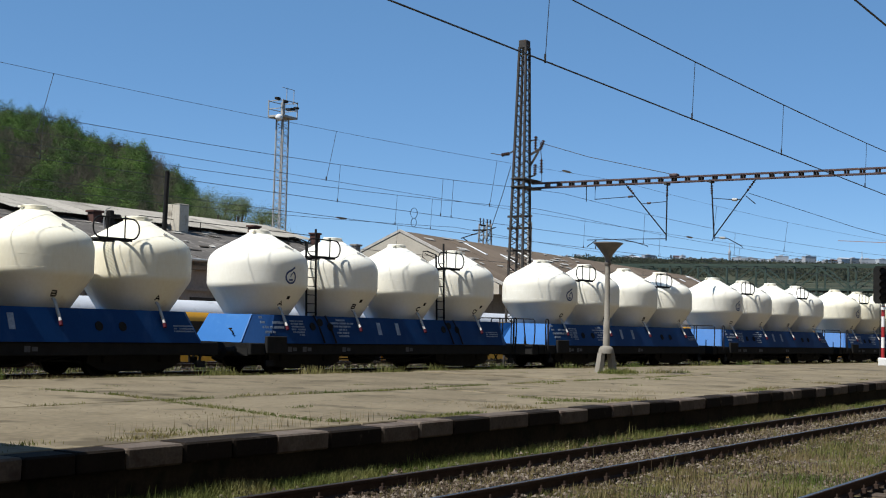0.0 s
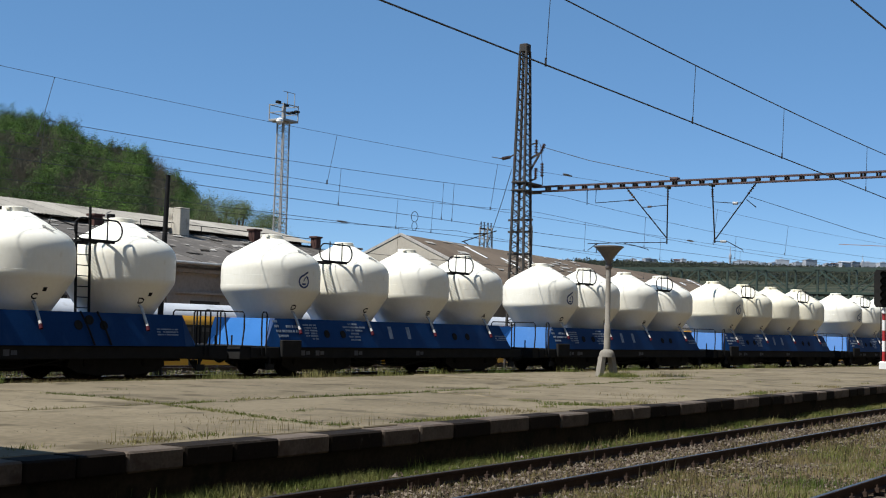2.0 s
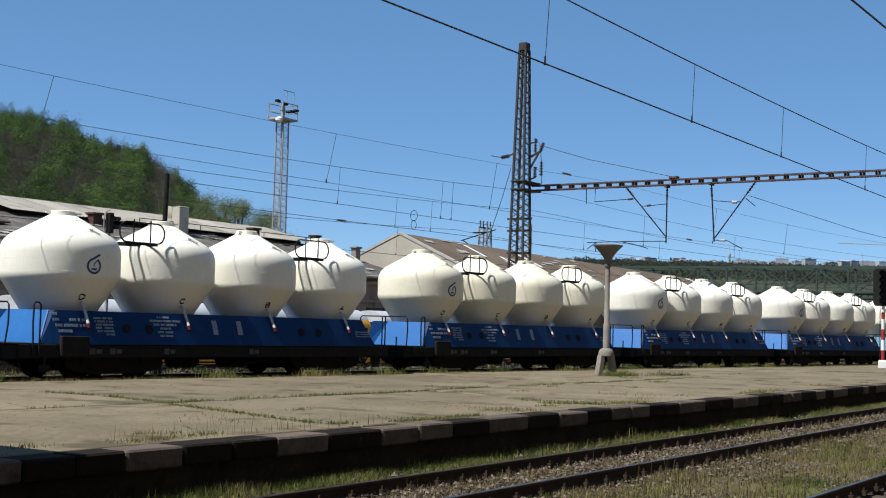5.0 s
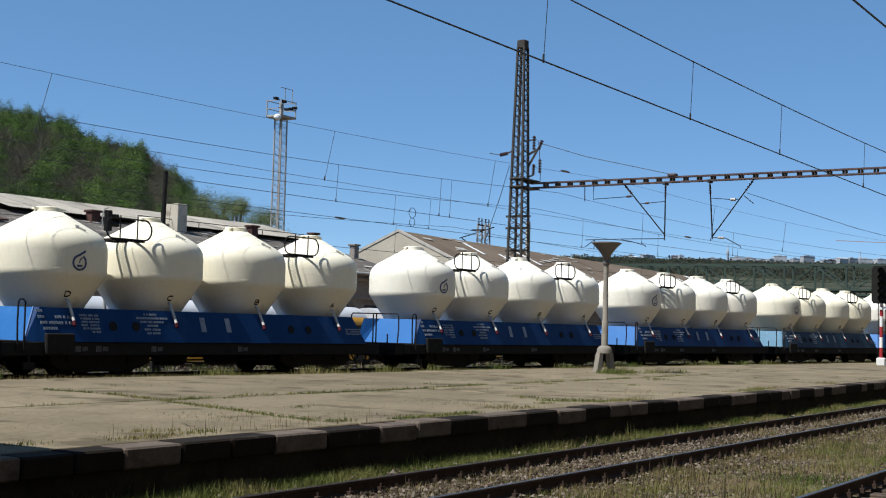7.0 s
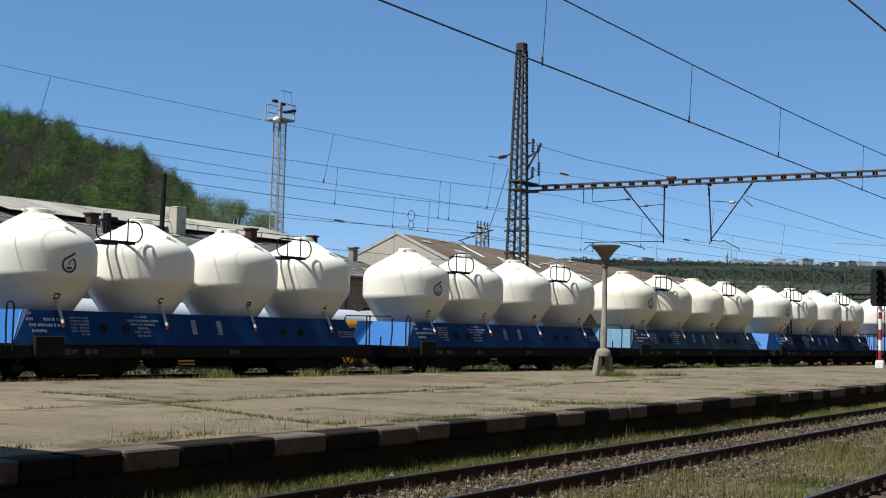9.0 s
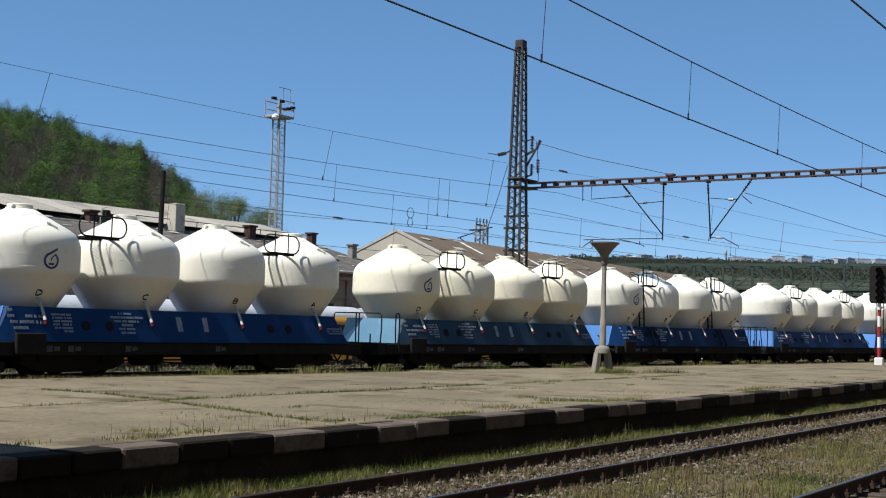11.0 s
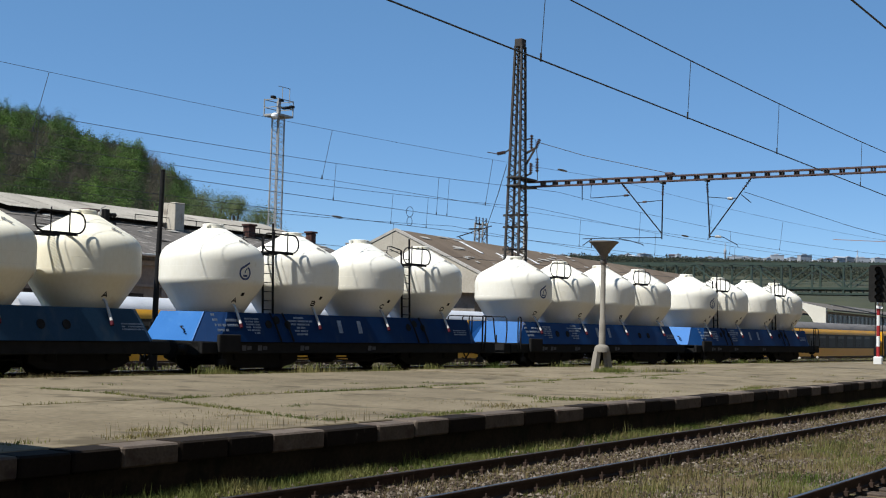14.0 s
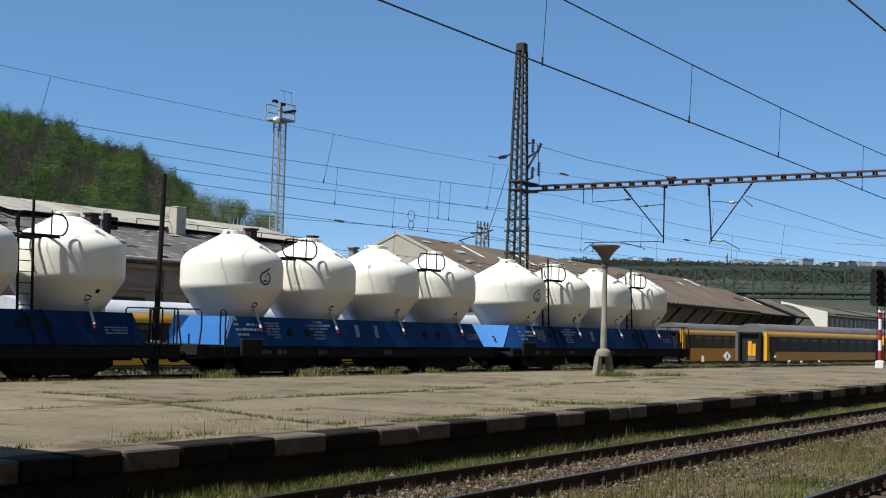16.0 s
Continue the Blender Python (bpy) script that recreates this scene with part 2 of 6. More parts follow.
LATTICE = surf("grey_lattice_steel", (0.24, 0.24, 0.23), (0.36, 0.355, 0.34), 0.7, 3, 30, metal=0.1, c3=(0.12, 0.08, 0.055), amount=0.4)
DARKLAT = surf("rust_dark_lattice", (0.036, 0.034, 0.032), (0.08, 0.075, 0.069), 0.75, 3, 30, metal=0.2, c3=(0.08, 0.045, 0.03), amount=0.42)
BEAMRED = surf("red_oxide_beam", (0.06, 0.042, 0.042), (0.11, 0.078, 0.078), 0.8, 3, 30, c3=(0.16, 0.125, 0.12), amount=0.4)
PORCELAIN = surf("brown_insulator", (0.04, 0.02, 0.014), (0.07, 0.035, 0.022), 0.25, 6, 30, bump=0)
WIRE = surf("dark_wire", (0.02, 0.022, 0.025), (0.03, 0.032, 0.035), 0.6, 6, 30, bump=0)
LAMPPOST = surf("grey_concrete_post", (0.17, 0.155, 0.13), (0.25, 0.23, 0.195), 0.9, 3, 40, c3=(0.12, 0.11, 0.095), amount=0.38)
DARKROOF = surf("sooty_coach_roof", (0.1, 0.095, 0.09), (0.15, 0.14, 0.135), 0.7, 0.8, 15, bump=0.05, c3=(0.08, 0.07, 0.065), amount=0.4)
TANPLASTER = surf("tan_render", (0.4, 0.36, 0.29), (0.52, 0.475, 0.39), 0.95, 0.5, 8, c3=(0.22, 0.19, 0.15), amount=0.36, bump=0.4)
FLAKE = surf("peeling_roof_sheet", (0.3, 0.28, 0.245), (0.42, 0.395, 0.35), 0.9, 1, 10, c3=(0.2, 0.18, 0.15), amount=0.4, spread=0.2)
POST = surf("pale_concrete_post", (0.36, 0.34, 0.3), (0.48, 0.45, 0.4), 0.9, 3, 40, c3=(0.25, 0.23, 0.2), amount=0.38)
LAMPMETAL = surf("weathered_lamp_shade", (0.1, 0.09, 0.08), (0.17, 0.15, 0.13), 0.6, 4, 30, metal=0.2)
ROOFDARK = surf("weathered_felt_roof", (0.085, 0.076, 0.067), (0.135, 0.122, 0.108), 0.95, 0.7, 5, c3=(0.27, 0.245, 0.215), amount=0.42, spread=0.1, bump=0.6)
ROOFLIGHT = surf("pale_corrugated_roof", (0.23, 0.213, 0.182), (0.33, 0.308, 0.265), 0.85, 0.3, 6, c3=(0.16, 0.147, 0.125), amount=0.42, spread=0.16, bump=0.2)
ROOFBROWN = surf("brown_felt_roof", (0.11, 0.082, 0.058), (0.165, 0.128, 0.093), 0.95, 0.25, 6, c3=(0.21, 0.172, 0.13), amount=0.36, bump=0.3)
PLASTER = surf("stained_grey_plaster", (0.2, 0.182, 0.165), (0.29, 0.265, 0.24), 0.95, 0.3, 6, c3=(0.14, 0.126, 0.112), amount=0.42, bump=0.4)
CREAM = surf("cream_plaster", (0.6, 0.57, 0.48), (0.72, 0.69, 0.6), 0.9, 0.4, 8, bump=0.2)
BRICKRED = surf("red_brick", (0.062, 0.034, 0.029), (0.1, 0.055, 0.046), 0.95, 2, 12, bump=0.4)
GREENSTEEL = surf("green_bridge_steel", (0.016, 0.032, 0.022), (0.03, 0.052, 0.036), 0.6, 0.6, 10, c3=(0.045, 0.05, 0.038), amount=0.4)
FARGREEN = surf("far_meadow_hill", (0.042, 0.047, 0.03), (0.064, 0.066, 0.04), 1.0, 0.012, 0.1, bump=0, c3=(0.048, 0.05, 0.034), amount=0.5)
# Leaf tones dulled and drawn together, with distant haze put into them.
FARLEAF = islands("hazed_foliage", [(0.05, 0.058, 0.04), (0.058, 0.064, 0.044), (0.066, 0.072, 0.05), (0.064, 0.064, 0.052)], 0.9, 0.45, clump=0.02)
CRANE = surf("faded_orange_crane", (0.4, 0.25, 0.2), (0.5, 0.33, 0.27), 0.7, 0.3, 3, bump=0)
# Slight blue in these greys carries the haze of distance.
CITY = surf("hazed_housing", (0.26, 0.275, 0.3), (0.4, 0.41, 0.43), 0.9, 0.02, 0.2, bump=0, spread=0.25)


# ---- the curved goods track ----
RAIL_Z = 0.43


def bend(s):
    a = -0.06013 - 0.00155 * (min(s, 78.0) - 35.0)
    return min(a + 0.003 * max(s - 78.0, 0.0), 0.0) if s > 78 else a


STEP, S_MIN = 0.25, -60.0
_path = [(0.0, 0.0)]
for _i in range(int(300 / STEP)):
    _a = bend(S_MIN + (_i + 0.5) * STEP)
    _path.append((_path[-1][0] + STEP * math.cos(_a), _path[-1][1] + STEP * math.sin(_a)))
_k = int((35 - S_MIN) / STEP)
_ox, _oy = 35.0 - _path[_k][0], 23.782 - _path[_k][1]


def track(s, lat=0.0):
    """Place at arc length s of the goods track, lat metres towards the platform."""
    u = (s - S_MIN) / STEP
    i = max(0, min(int(u), len(_path) - 2))
    w = u - i
    x = _path[i][0] * (1 - w) + _path[i + 1][0] * w + _ox
    y = _path[i][1] * (1 - w) + _path[i + 1][1] * w + _oy
    a = bend(s)
    return x + lat * math.sin(a), y - lat * math.cos(a)


def track_y(x):
    return track(x)[1] if -55 < x < 230 else (track(-55)[1] if x < 0 else track(230)[1])


# ---- ground ----
def ground_z(x, y):
    """Height of the ground sheet."""
    ty = track_y(x)
    def ease(a, b, v):
        v = max(0.0, min(1.0, (v - a) / (b - a)))
        return v * v * (3 - 2 * v)
    z = -0.24
    z += 0.46 * ease(ty - 3.4, ty - 2.9, y)
    z += 0.13 * (ease(9.15, 9.55, y) - ease(9.9, 10.4, y))
    z += -1.5 * ease(ty + 3.0, ty + 11.0, y)
    return z + 0.03 * noise.noise((x * 0.35, y * 0.35, 0))


def ground():
    xs = [-3000, -800, -200, -80, -40] + [-20 + 1.0 * i for i in range(121)] + [110, 130, 160, 200, 260, 400, 800, 1600, 3500]
    ys = [-3000, -600, -120, -40, -10, -4] + [-2 + 0.5 * i for i in range(80)] + [40, 44, 50, 60, 80, 120, 200, 400, 900, 2000, 4000]
    g = Geo()
    g.v = [(x, y, ground_z(x, y)) for x in xs for y in ys]
    n = len(ys)
    g.f = [(i * n + j, (i + 1) * n + j, (i + 1) * n + j + 1, i * n + j + 1) for i in range(len(xs) - 1) for j in range(n - 1)]
    solo("ground", g, EARTH, "dry earth of the railway yard with sparse grass", "ground", kind="structure", smooth=60)


ground()


def rail_sweep(points, z, name, label):
    """One rail along plan points."""
    prof = [(-0.07, -0.16), (0.07, -0.16), (0.07, -0.145), (0.012, -0.125), (0.012, -0.045), (0.034, -0.035), (0.034, -0.004), (0.028, 0.0), (-0.028, 0.0), (-0.034, -0.004), (-0.034, -0.035), (-0.012, -0.045), (-0.012, -0.125), (-0.07, -0.145)]
    rings, tops = [], []
    for i, p in enumerate(points):
        q, r = points[max(i - 1, 0)], points[min(i + 1, len(points) - 1)]
        d = Vector((r[0] - q[0], r[1] - q[1])).normalized()
        sx, sy = d.y, -d.x
        rings.append([(p[0] + a * sx, p[1] + a * sy, z + b) for a, b in prof])
        tops.append([(p[0] + a * sx, p[1] + a * sy, z + 0.0015) for a in (-0.026, 0.026)])
    rail = thing(name, None, label, "rail", kind="structure")
    part("rail_web", Geo().loft(rings), RAILSIDE, rail)
    part("running_surface", Geo().loft(tops, closed=False), RAILTOP, rail, "polished running surface")
    return rail


for _y, _n in ((9.208, "rail_1"), (7.701, "rail_2"), (4.62, "rail_3"), (3.113, "rail_4")):
    rail_sweep([(-60 + 10 * i, _y) for i in range(60)], 0.0, _n, "steel rail with rusty sides beside the platform")
for _lat, _n in ((0.753, "rail_5"), (-0.753, "rail_6")):
    rail_sweep([track(-55 + 2.5 * i, _lat) for i in range(112)], RAIL_Z, _n, "steel rail of the curved goods track")


# ---- hopper wagons ----
PITCH = 9.486 / 3
TANK_R = 1.4045


def fillet(a, b, c, n=7):
    """Points of a rounded corner from a to c about b."""
    return [((1 - t) ** 2 * a[0] + 2 * t * (1 - t) * b[0] + t * t * c[0], (1 - t) ** 2 * a[1] + 2 * t * (1 - t) * b[1] + t * t * c[1]) for t in (i / n for i in range(n + 1))]


PROFILE = ([(0.82, 1.46), (0.93, 1.66)] + fillet((1.35, 2.3), (TANK_R, 2.385), (TANK_R, 2.47), 5)
           + fillet((TANK_R, 2.93), (TANK_R, 3.245), (1.13, 3.4)) + [(0.34, 3.85), (0.285, 3.868), (0.27, 3.876)])
_meshes = {}


def shared(key, make):
    if key not in _meshes:
        _meshes[key] = make()
    return _meshes[key]


def on_tank(a, z, lift=0.0):
    """A point on a tank's skin at compass angle a (degrees from +x) and height z."""
    r = TANK_R
    for (r0, z0), (r1, z1) in zip(PROFILE, PROFILE[1:]):
        if z0 <= z <= z1:
            r = r0 + (r1 - r0) * (z - z0) / (z1 - z0)
    a = radians(a)
    return ((r + lift) * math.cos(a), (r + lift) * math.sin(a), z)


def stroke(points, w, lift=0.006):
    """A painted line lying on the skin: points of (angle, z)."""
    g = Geo()
    left, right = [], []
    for i, (a, z) in enumerate(points):
        a0, z0 = points[max(i - 1, 0)]
        a1, z1 = points[min(i + 1, len(points) - 1)]
        dx, dz = radians(a1 - a0) * TANK_R, z1 - z0
        n = math.hypot(dx, dz) or 1
        nx, nz = -dz / n * w / 2, dx / n * w / 2
        left.append(on_tank(a + math.degrees(nx / TANK_R), z + nz, lift))
        right.append(on_tank(a - math.degrees(nx / TANK_R), z - nz, lift))
    return g.loft([[p, q] for p, q in zip(left, right)], closed=False)


def tank_mesh(mat):
    return Geo().lathe(PROFILE, 64).mesh("shell", mat, 40)


def lid_mesh(mat):
    g = Geo().lathe([(0.33, 3.845), (0.33, 3.885), (0.29, 3.89), (0.29, 3.955), (0.27, 3.97), (0.05, 3.985)], 28)
    g.box(0.24, -0.06, 3.9, 0.44, 0.06, 3.94).box(-0.4, -0.05, 3.9, -0.26, 0.05, 3.94)
    return g.mesh("lid", mat, 30)


def seam_mesh(mat):
    g = Geo()
    for r, z in ((1.406, 2.5), (1.406, 2.78)):
        g.lathe([(r - 0.004, z - 0.006), (r, z - 0.002), (r, z + 0.002), (r - 0.004, z + 0.006)], 64)
    return g.mesh("weld_seam", mat, 30)


def chute_mesh():
    return Geo().tube([(-0.16, -0.9, 1.86), (-0.19, -1.08, 1.77), (-0.27, -1.42, 1.29)], 0.037, 10).mesh("drain_pipe", PALE, 40)


def cap_mesh():
    return Geo().tube([(-0.268, -1.415, 1.3), (-0.285, -1.465, 1.2)], 0.045, 10).mesh("pipe_cap", CAPRED, 40)


def add_tank(wagon, x, order, ladder, letter, mat):
    """One silo with its lid, pipes and marks; order counts from the end that leads."""
    tank = part("tank", shared("tank" + mat.name, lambda: tank_mesh(mat)), None, wagon, "yellowed cream conical silo" if mat is OLDTANK else "cream-painted conical silo", at=pose(x, 0, 0, 0, 0, random.uniform(0, 360)))
    tank.matrix_basis = pose(x, 0, 0)
    part("lid", shared("lid" + mat.name, lambda: lid_mesh(mat)), None, tank, "round filling lid", at=pose(0, 0, 0, 0, 0, random.uniform(-25, 25)))
    part("weld_seam", shared("seam" + mat.name, lambda: seam_mesh(mat)), None, tank)
    part("drain_pipe", shared("chute", chute_mesh), None, tank, "pale sloping drain pipe")
    part("pipe_cap", shared("cap", cap_mesh), None, tank, "red end cap")
    # small lifting lug on the upper cone
    part("lifting_lug", shared("lug", lambda: Geo().bar(on_tank(-88, 3.5, 0.0), on_tank(-88, 3.5, 0.09), 0.04).bar(on_tank(-90, 3.52, 0.07), on_tank(-82, 3.4, 0.05), 0.035).mesh("lifting_lug", PALE)), None, tank, "small pale lifting lug")
    part("letter_mark", shared("letter" + letter, lambda: letter_mesh(letter)), None, tank, "black letter " + letter)
    if ladder:
        part("stencil", shared("stencil", lambda: stroke([(-94, 2.08), (-89, 2.08)], 0.09).mesh("stencil", DARK)), None, tank, "small dark stencil mark")
    if order == 0:
        part("logo", shared("logo", logo_mesh), None, tank, "navy ring-and-drop logo")


def letter_mesh(letter):
    w, h = 7.0, 0.06
    a, z = -101.0, 1.92
    P = {"A": [[(0, -1), (0.5, 1), (1, -1)], [(0.2, -0.3), (0.8, -0.3)]],
         "B": [[(0, -1), (0, 1), (0.8, 0.9), (0.9, 0.5), (0.6, 0.05), (0, 0)], [(0.6, 0.05), (1, -0.4), (0.9, -0.9), (0, -1)]],
         "C": [[(1, 0.7), (0.6, 1), (0.15, 0.6), (0, 0), (0.15, -0.6), (0.6, -1), (1, -0.7)]],
         "D": [[(0, -1), (0, 1), (0.6, 0.9), (1, 0.4), (1, -0.4), (0.6, -0.9), (0, -1)]]}[letter]
    g = Geo()
    for line in P:
        s = stroke([(a + (u - 0.5) * w, z + v * h) for u, v in line], 0.035, 0.008)
        g.add(s.v, s.f)
    return g.mesh("letter_mark", DARK)


def logo_mesh():
    a0, z0, r = -96.5, 2.64, 0.165
    g = Geo()
    k = math.degrees(1 / TANK_R)
    ring = [(a0 + k * r * math.cos(t), z0 + r * math.sin(t)) for t in (radians(62 - 320 * i / 28) for i in range(29))]
    ring.append((a0 + k * 0.15, z0 + 0.27))
    for line, w in ((ring, 0.05), ([(a0 + k * 0.06, z0 + 0.12), (a0 + k * 0.0, z0 + 0.05), (a0 - k * 0.01, z0 - 0.01)], 0.03),
                    ([(a0 - k * 0.07, z0 - 0.075), (a0 + k * 0.07, z0 - 0.075)], 0.05)):
        s = stroke(line, w, 0.008)
        g.add(s.v, s.f)
    return g.mesh("logo", LOGO)


HALF = 14.01 / 2 + 0.265          # half of the length over buffers
X_TANK = (-4.743 + 0.265, 9.486 / 3)  # first silo and spacing, the platform end at -x


def trough_mesh(flip, blue):
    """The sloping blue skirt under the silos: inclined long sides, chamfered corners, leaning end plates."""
    m = -1 if flip else 1
    zb, zt, wb, wt = 0.83, 1.6, 1.47, 1.2
    bot = [(-5.97, -1.27), (-5.45, -wb), (5.95, -wb), (6.5, -0.92), (6.5, 0.92), (5.95, wb), (-5.45, wb), (-6.0, 0.7)]
    top = [(-5.59, -1.06), (-5.55, -wt), (5.57, -wt), (6.0, -0.8), (6.0, 0.85), (5.57, wt), (-5.45, wt), (-5.62, 0.4)]
    g = Geo().loft([[(m * x, y, zb) for x, y in bot], [(m * x, y, zt) for x, y in top]])
    return g.mesh("skirt", blue)


def end_plate(corners, flip):
    """The leaning plate that closes one end of the skirt, with a folded near edge."""
    m = -1 if flip else 1
    out = -0.014 if corners[0][0] < 0 else 0.014
    g = Geo().loft([[(m * (x + d), y, z) for x, y, z in corners] for d in (out * 0.2, out)])
    a, b = corners[0], corners[1]
    g.bar((m * (a[0] + out), a[1], a[2]), (m * (b[0] + out), b[1], b[2]), 0.03)
    return g


def side_y(z, side=-1):
    return side * (1.47 + (1.2 - 1.47) * (z - 0.83) / (1.62 - 0.83))


def panel(x, z, w, h, lift=0.006):
    """A thin plate lying on the sloping near side."""
    g = Geo()
    z0, z1 = z - h / 2, z + h / 2
    a, b = side_y(z0), side_y(z1)
    return g.loft([[(x - w / 2, a + 0.004, z0), (x + w / 2, a + 0.004, z0), (x + w / 2, b + 0.004, z1), (x - w / 2, b + 0.004, z1)],
                   [(x - w / 2, a - lift, z0), (x + w / 2, a - lift, z0), (x + w / 2, b - lift, z1), (x - w / 2, b - lift, z1)]])


def lines(x, z, rows, h=0.05, gap=0.035):
    """Plain bars in place of lettering: rows of (start, length)."""
    g = Geo()
    for i, row in enumerate(rows):
        zz = z - i * (h + gap)
        for s, w in row:
            u = 0.0
            while u < w - 0.02:
                c = min(h * 0.75, w - u)
                p = panel(x + s + u + c / 2, zz, c, h, 0.005)
                g.add(p.v, p.f)
                u += c + h * (0.28 if random.random() < 0.85 else 0.9)
    return g


def underframe(wagon, flip):
    def make():
        g = Geo()
        for y in (-1.42, 1.3):
            g.cbox(-HALF + 0.62, y, 0.52 + 0.0, HALF - 0.62, y + 0.12, 0.825, 0.015)
        g.box(-HALF + 0.62, -1.3, 0.7, HALF - 0.62, 1.3, 0.82)
        for x in (-HALF + 0.62, HALF - 0.72):
            g.cbox(x, -1.3, 0.48, x + 0.1, 1.3, 0.822, 0.012)
        g.box(-HALF + 0.8, -0.25, 0.42, HALF - 0.8, 0.25, 0.7)
        return g.mesh("underframe", BLACK)
    part("underframe", shared("frame", make), None, wagon, "black steel underframe")
    def steps():
        g = Geo()
        g.cbox(-0.28, -1.52, 0.55, 0.5, -1.4, 1.02, 0.02)
        return g.mesh("control_box", BLACK)
    part("control_box", shared("cbox", steps), None, wagon, "black brake control box", at=pose(-HALF + (1.42 if flip else 2.0), 0, 0))
    for x in (-0.9, 0.9):
        part("air_tank", shared("air", lambda: Geo().lathe([(0.05, -0.5), (0.17, -0.45), (0.19, -0.35), (0.19, 0.35), (0.17, 0.45), (0.05, 0.5)], 16, axis="x", cz=0.42, cy=-0.5).mesh("air_tank", BLACK, 40)), None, wagon, at=pose(x, 0, 0))
    part("brake_rod", shared("rod", lambda: Geo().tube([(-2.6, -0.9, 0.38), (2.6, -0.9, 0.38)], 0.025).tube([(-2.0, -1.1, 0.5), (-0.6, -1.1, 0.3), (0.6, -1.1, 0.3), (2.0, -1.1, 0.5)], 0.02).mesh("brake_rod", DARK)), None, wagon)
    for e in (-1, 1):
        for y in (-0.875, 0.875):
            part("buffer", shared("buffer", lambda: Geo().lathe([(0.13, 0.1), (0.13, 0.14), (0.1, 0.16), (0.095, 0.45), (0.075, 0.46), (0.075, 0.59), (0.23, 0.6), (0.23, 0.61), (0.16, 0.62)], 20, axis="x").mesh("buffer", BLACK, 40)), None, wagon, "round black buffer",
                 at=pose(e * (HALF - 0.62), y, 0.62, 0, 0, 0 if e > 0 else 180))
        part("coupling", shared("coupling", lambda: Geo().bar((0, 0, 0.6), (0.3, 0, 0.6), 0.07).bar((0.3, 0.04, 0.6), (0.55, 0.04, 0.5), 0.04).bar((0.3, -0.04, 0.6), (0.55, -0.04, 0.5), 0.04).tube([(0.05, -0.3, 0.5), (0.25, -0.33, 0.25), (0.5, -0.3, 0.3)], 0.025).mesh("coupling", DARK)), None, wagon, "screw coupling with hanging hose", at=pose(e * (HALF - 0.62), 0, 0, 0, 0, 0 if e > 0 else 180))
    for e in (-1, 1):
        for off in (-1, 1):
            part("bracket", shared("brk", lambda: Geo().bar((0, -1.44, 0.55), (0, -1.44, 0.3), 0.05).bar((-0.15, -1.46, 0.3), (0.15, -1.46, 0.3), 0.05, 0.16).mesh("bracket", DARK)), None, wagon, "hanging step", at=pose(e * (HALF - 1.3), 0, 0, 0, 0, 0 if off < 0 else 180))


WHEELSETS = []


def bogie(wagon, x):
    def frame_mesh():
        g = Geo()
        for y in (-1.04, 1.0):
            g.prism([(-1.5, 0.34), (-1.46, 0.58), (-0.7, 0.62), (-0.4, 0.54), (0.4, 0.54), (0.7, 0.62), (1.46, 0.58), (1.5, 0.34), (1.2, 0.2), (0.6, 0.13), (-0.6, 0.13), (-1.2, 0.2)], y - 0.06, y + 0.06, "y")
            for c in (-0.9, 0.9):
                g.cbox(c - 0.16, y - 0.13, 0.34, c + 0.16, y + 0.13, 0.6, 0.03)
                for k in (-0.3, 0.3):
                    g.lathe([(0.06, 0), (0.06, 0.2)], 10, cx=c + k, cy=y, cz=0.36)
        g.box(-0.2, -1.0, 0.35, 0.2, 1.0, 0.6)
        for c in (-1.45, -0.35, 0.35, 1.45):
            for y in (-0.75, 0.75):
                g.cbox(c - 0.05, y - 0.06, 0.3, c + 0.05, y + 0.06, 0.62, 0.015)
        return g.mesh("bogie_frame", BLACK)
    b = part("bogie", shared("bogie", frame_mesh), None, wagon, "black two-axle bogie", at=pose(x, 0, 0))
    for c in (-0.9, 0.9):
        def wheels():
            g = Geo().lathe([(0.08, -0.9), (0.08, 0.9)], 12, axis="y")
            for y in (-0.82, 0.69):
                g.lathe([(0.1, y - 0.02), (0.36, y + 0.03), (0.4, y), (0.46, y), (0.465, y + 0.1), (0.49, y + 0.115), (0.49, y + 0.13), (0.4, y + 0.13), (0.36, y + 0.08), (0.1, y + 0.12)][::1] if y < 0 else
                        [(0.1, y + 0.15), (0.36, y + 0.1), (0.4, y + 0.13), (0.46, y + 0.13), (0.465, y + 0.03), (0.49, y + 0.015), (0.49, y), (0.4, y), (0.36, y + 0.05), (0.1, y + 0.01)], 28, axis="y")
                for k in range(4):
                    a = math.tau * k / 4
                    g.lathe([(0.03, y - 0.04), (0.03, y + 0.02)], 8, cx=0.24 * math.sin(a), cz=0.24 * math.cos(a), axis="y")
            return g.mesh("wheelset", WHEEL, 35)
        w = part("wheelset", shared("wheelset", wheels), None, b, "worn steel wheels on an axle", at=pose(c, 0, 0.46))
        WHEELSETS.append((w, c))


def rail_loop(points, r=0.02):
    return Geo().tube(points, r, 6)


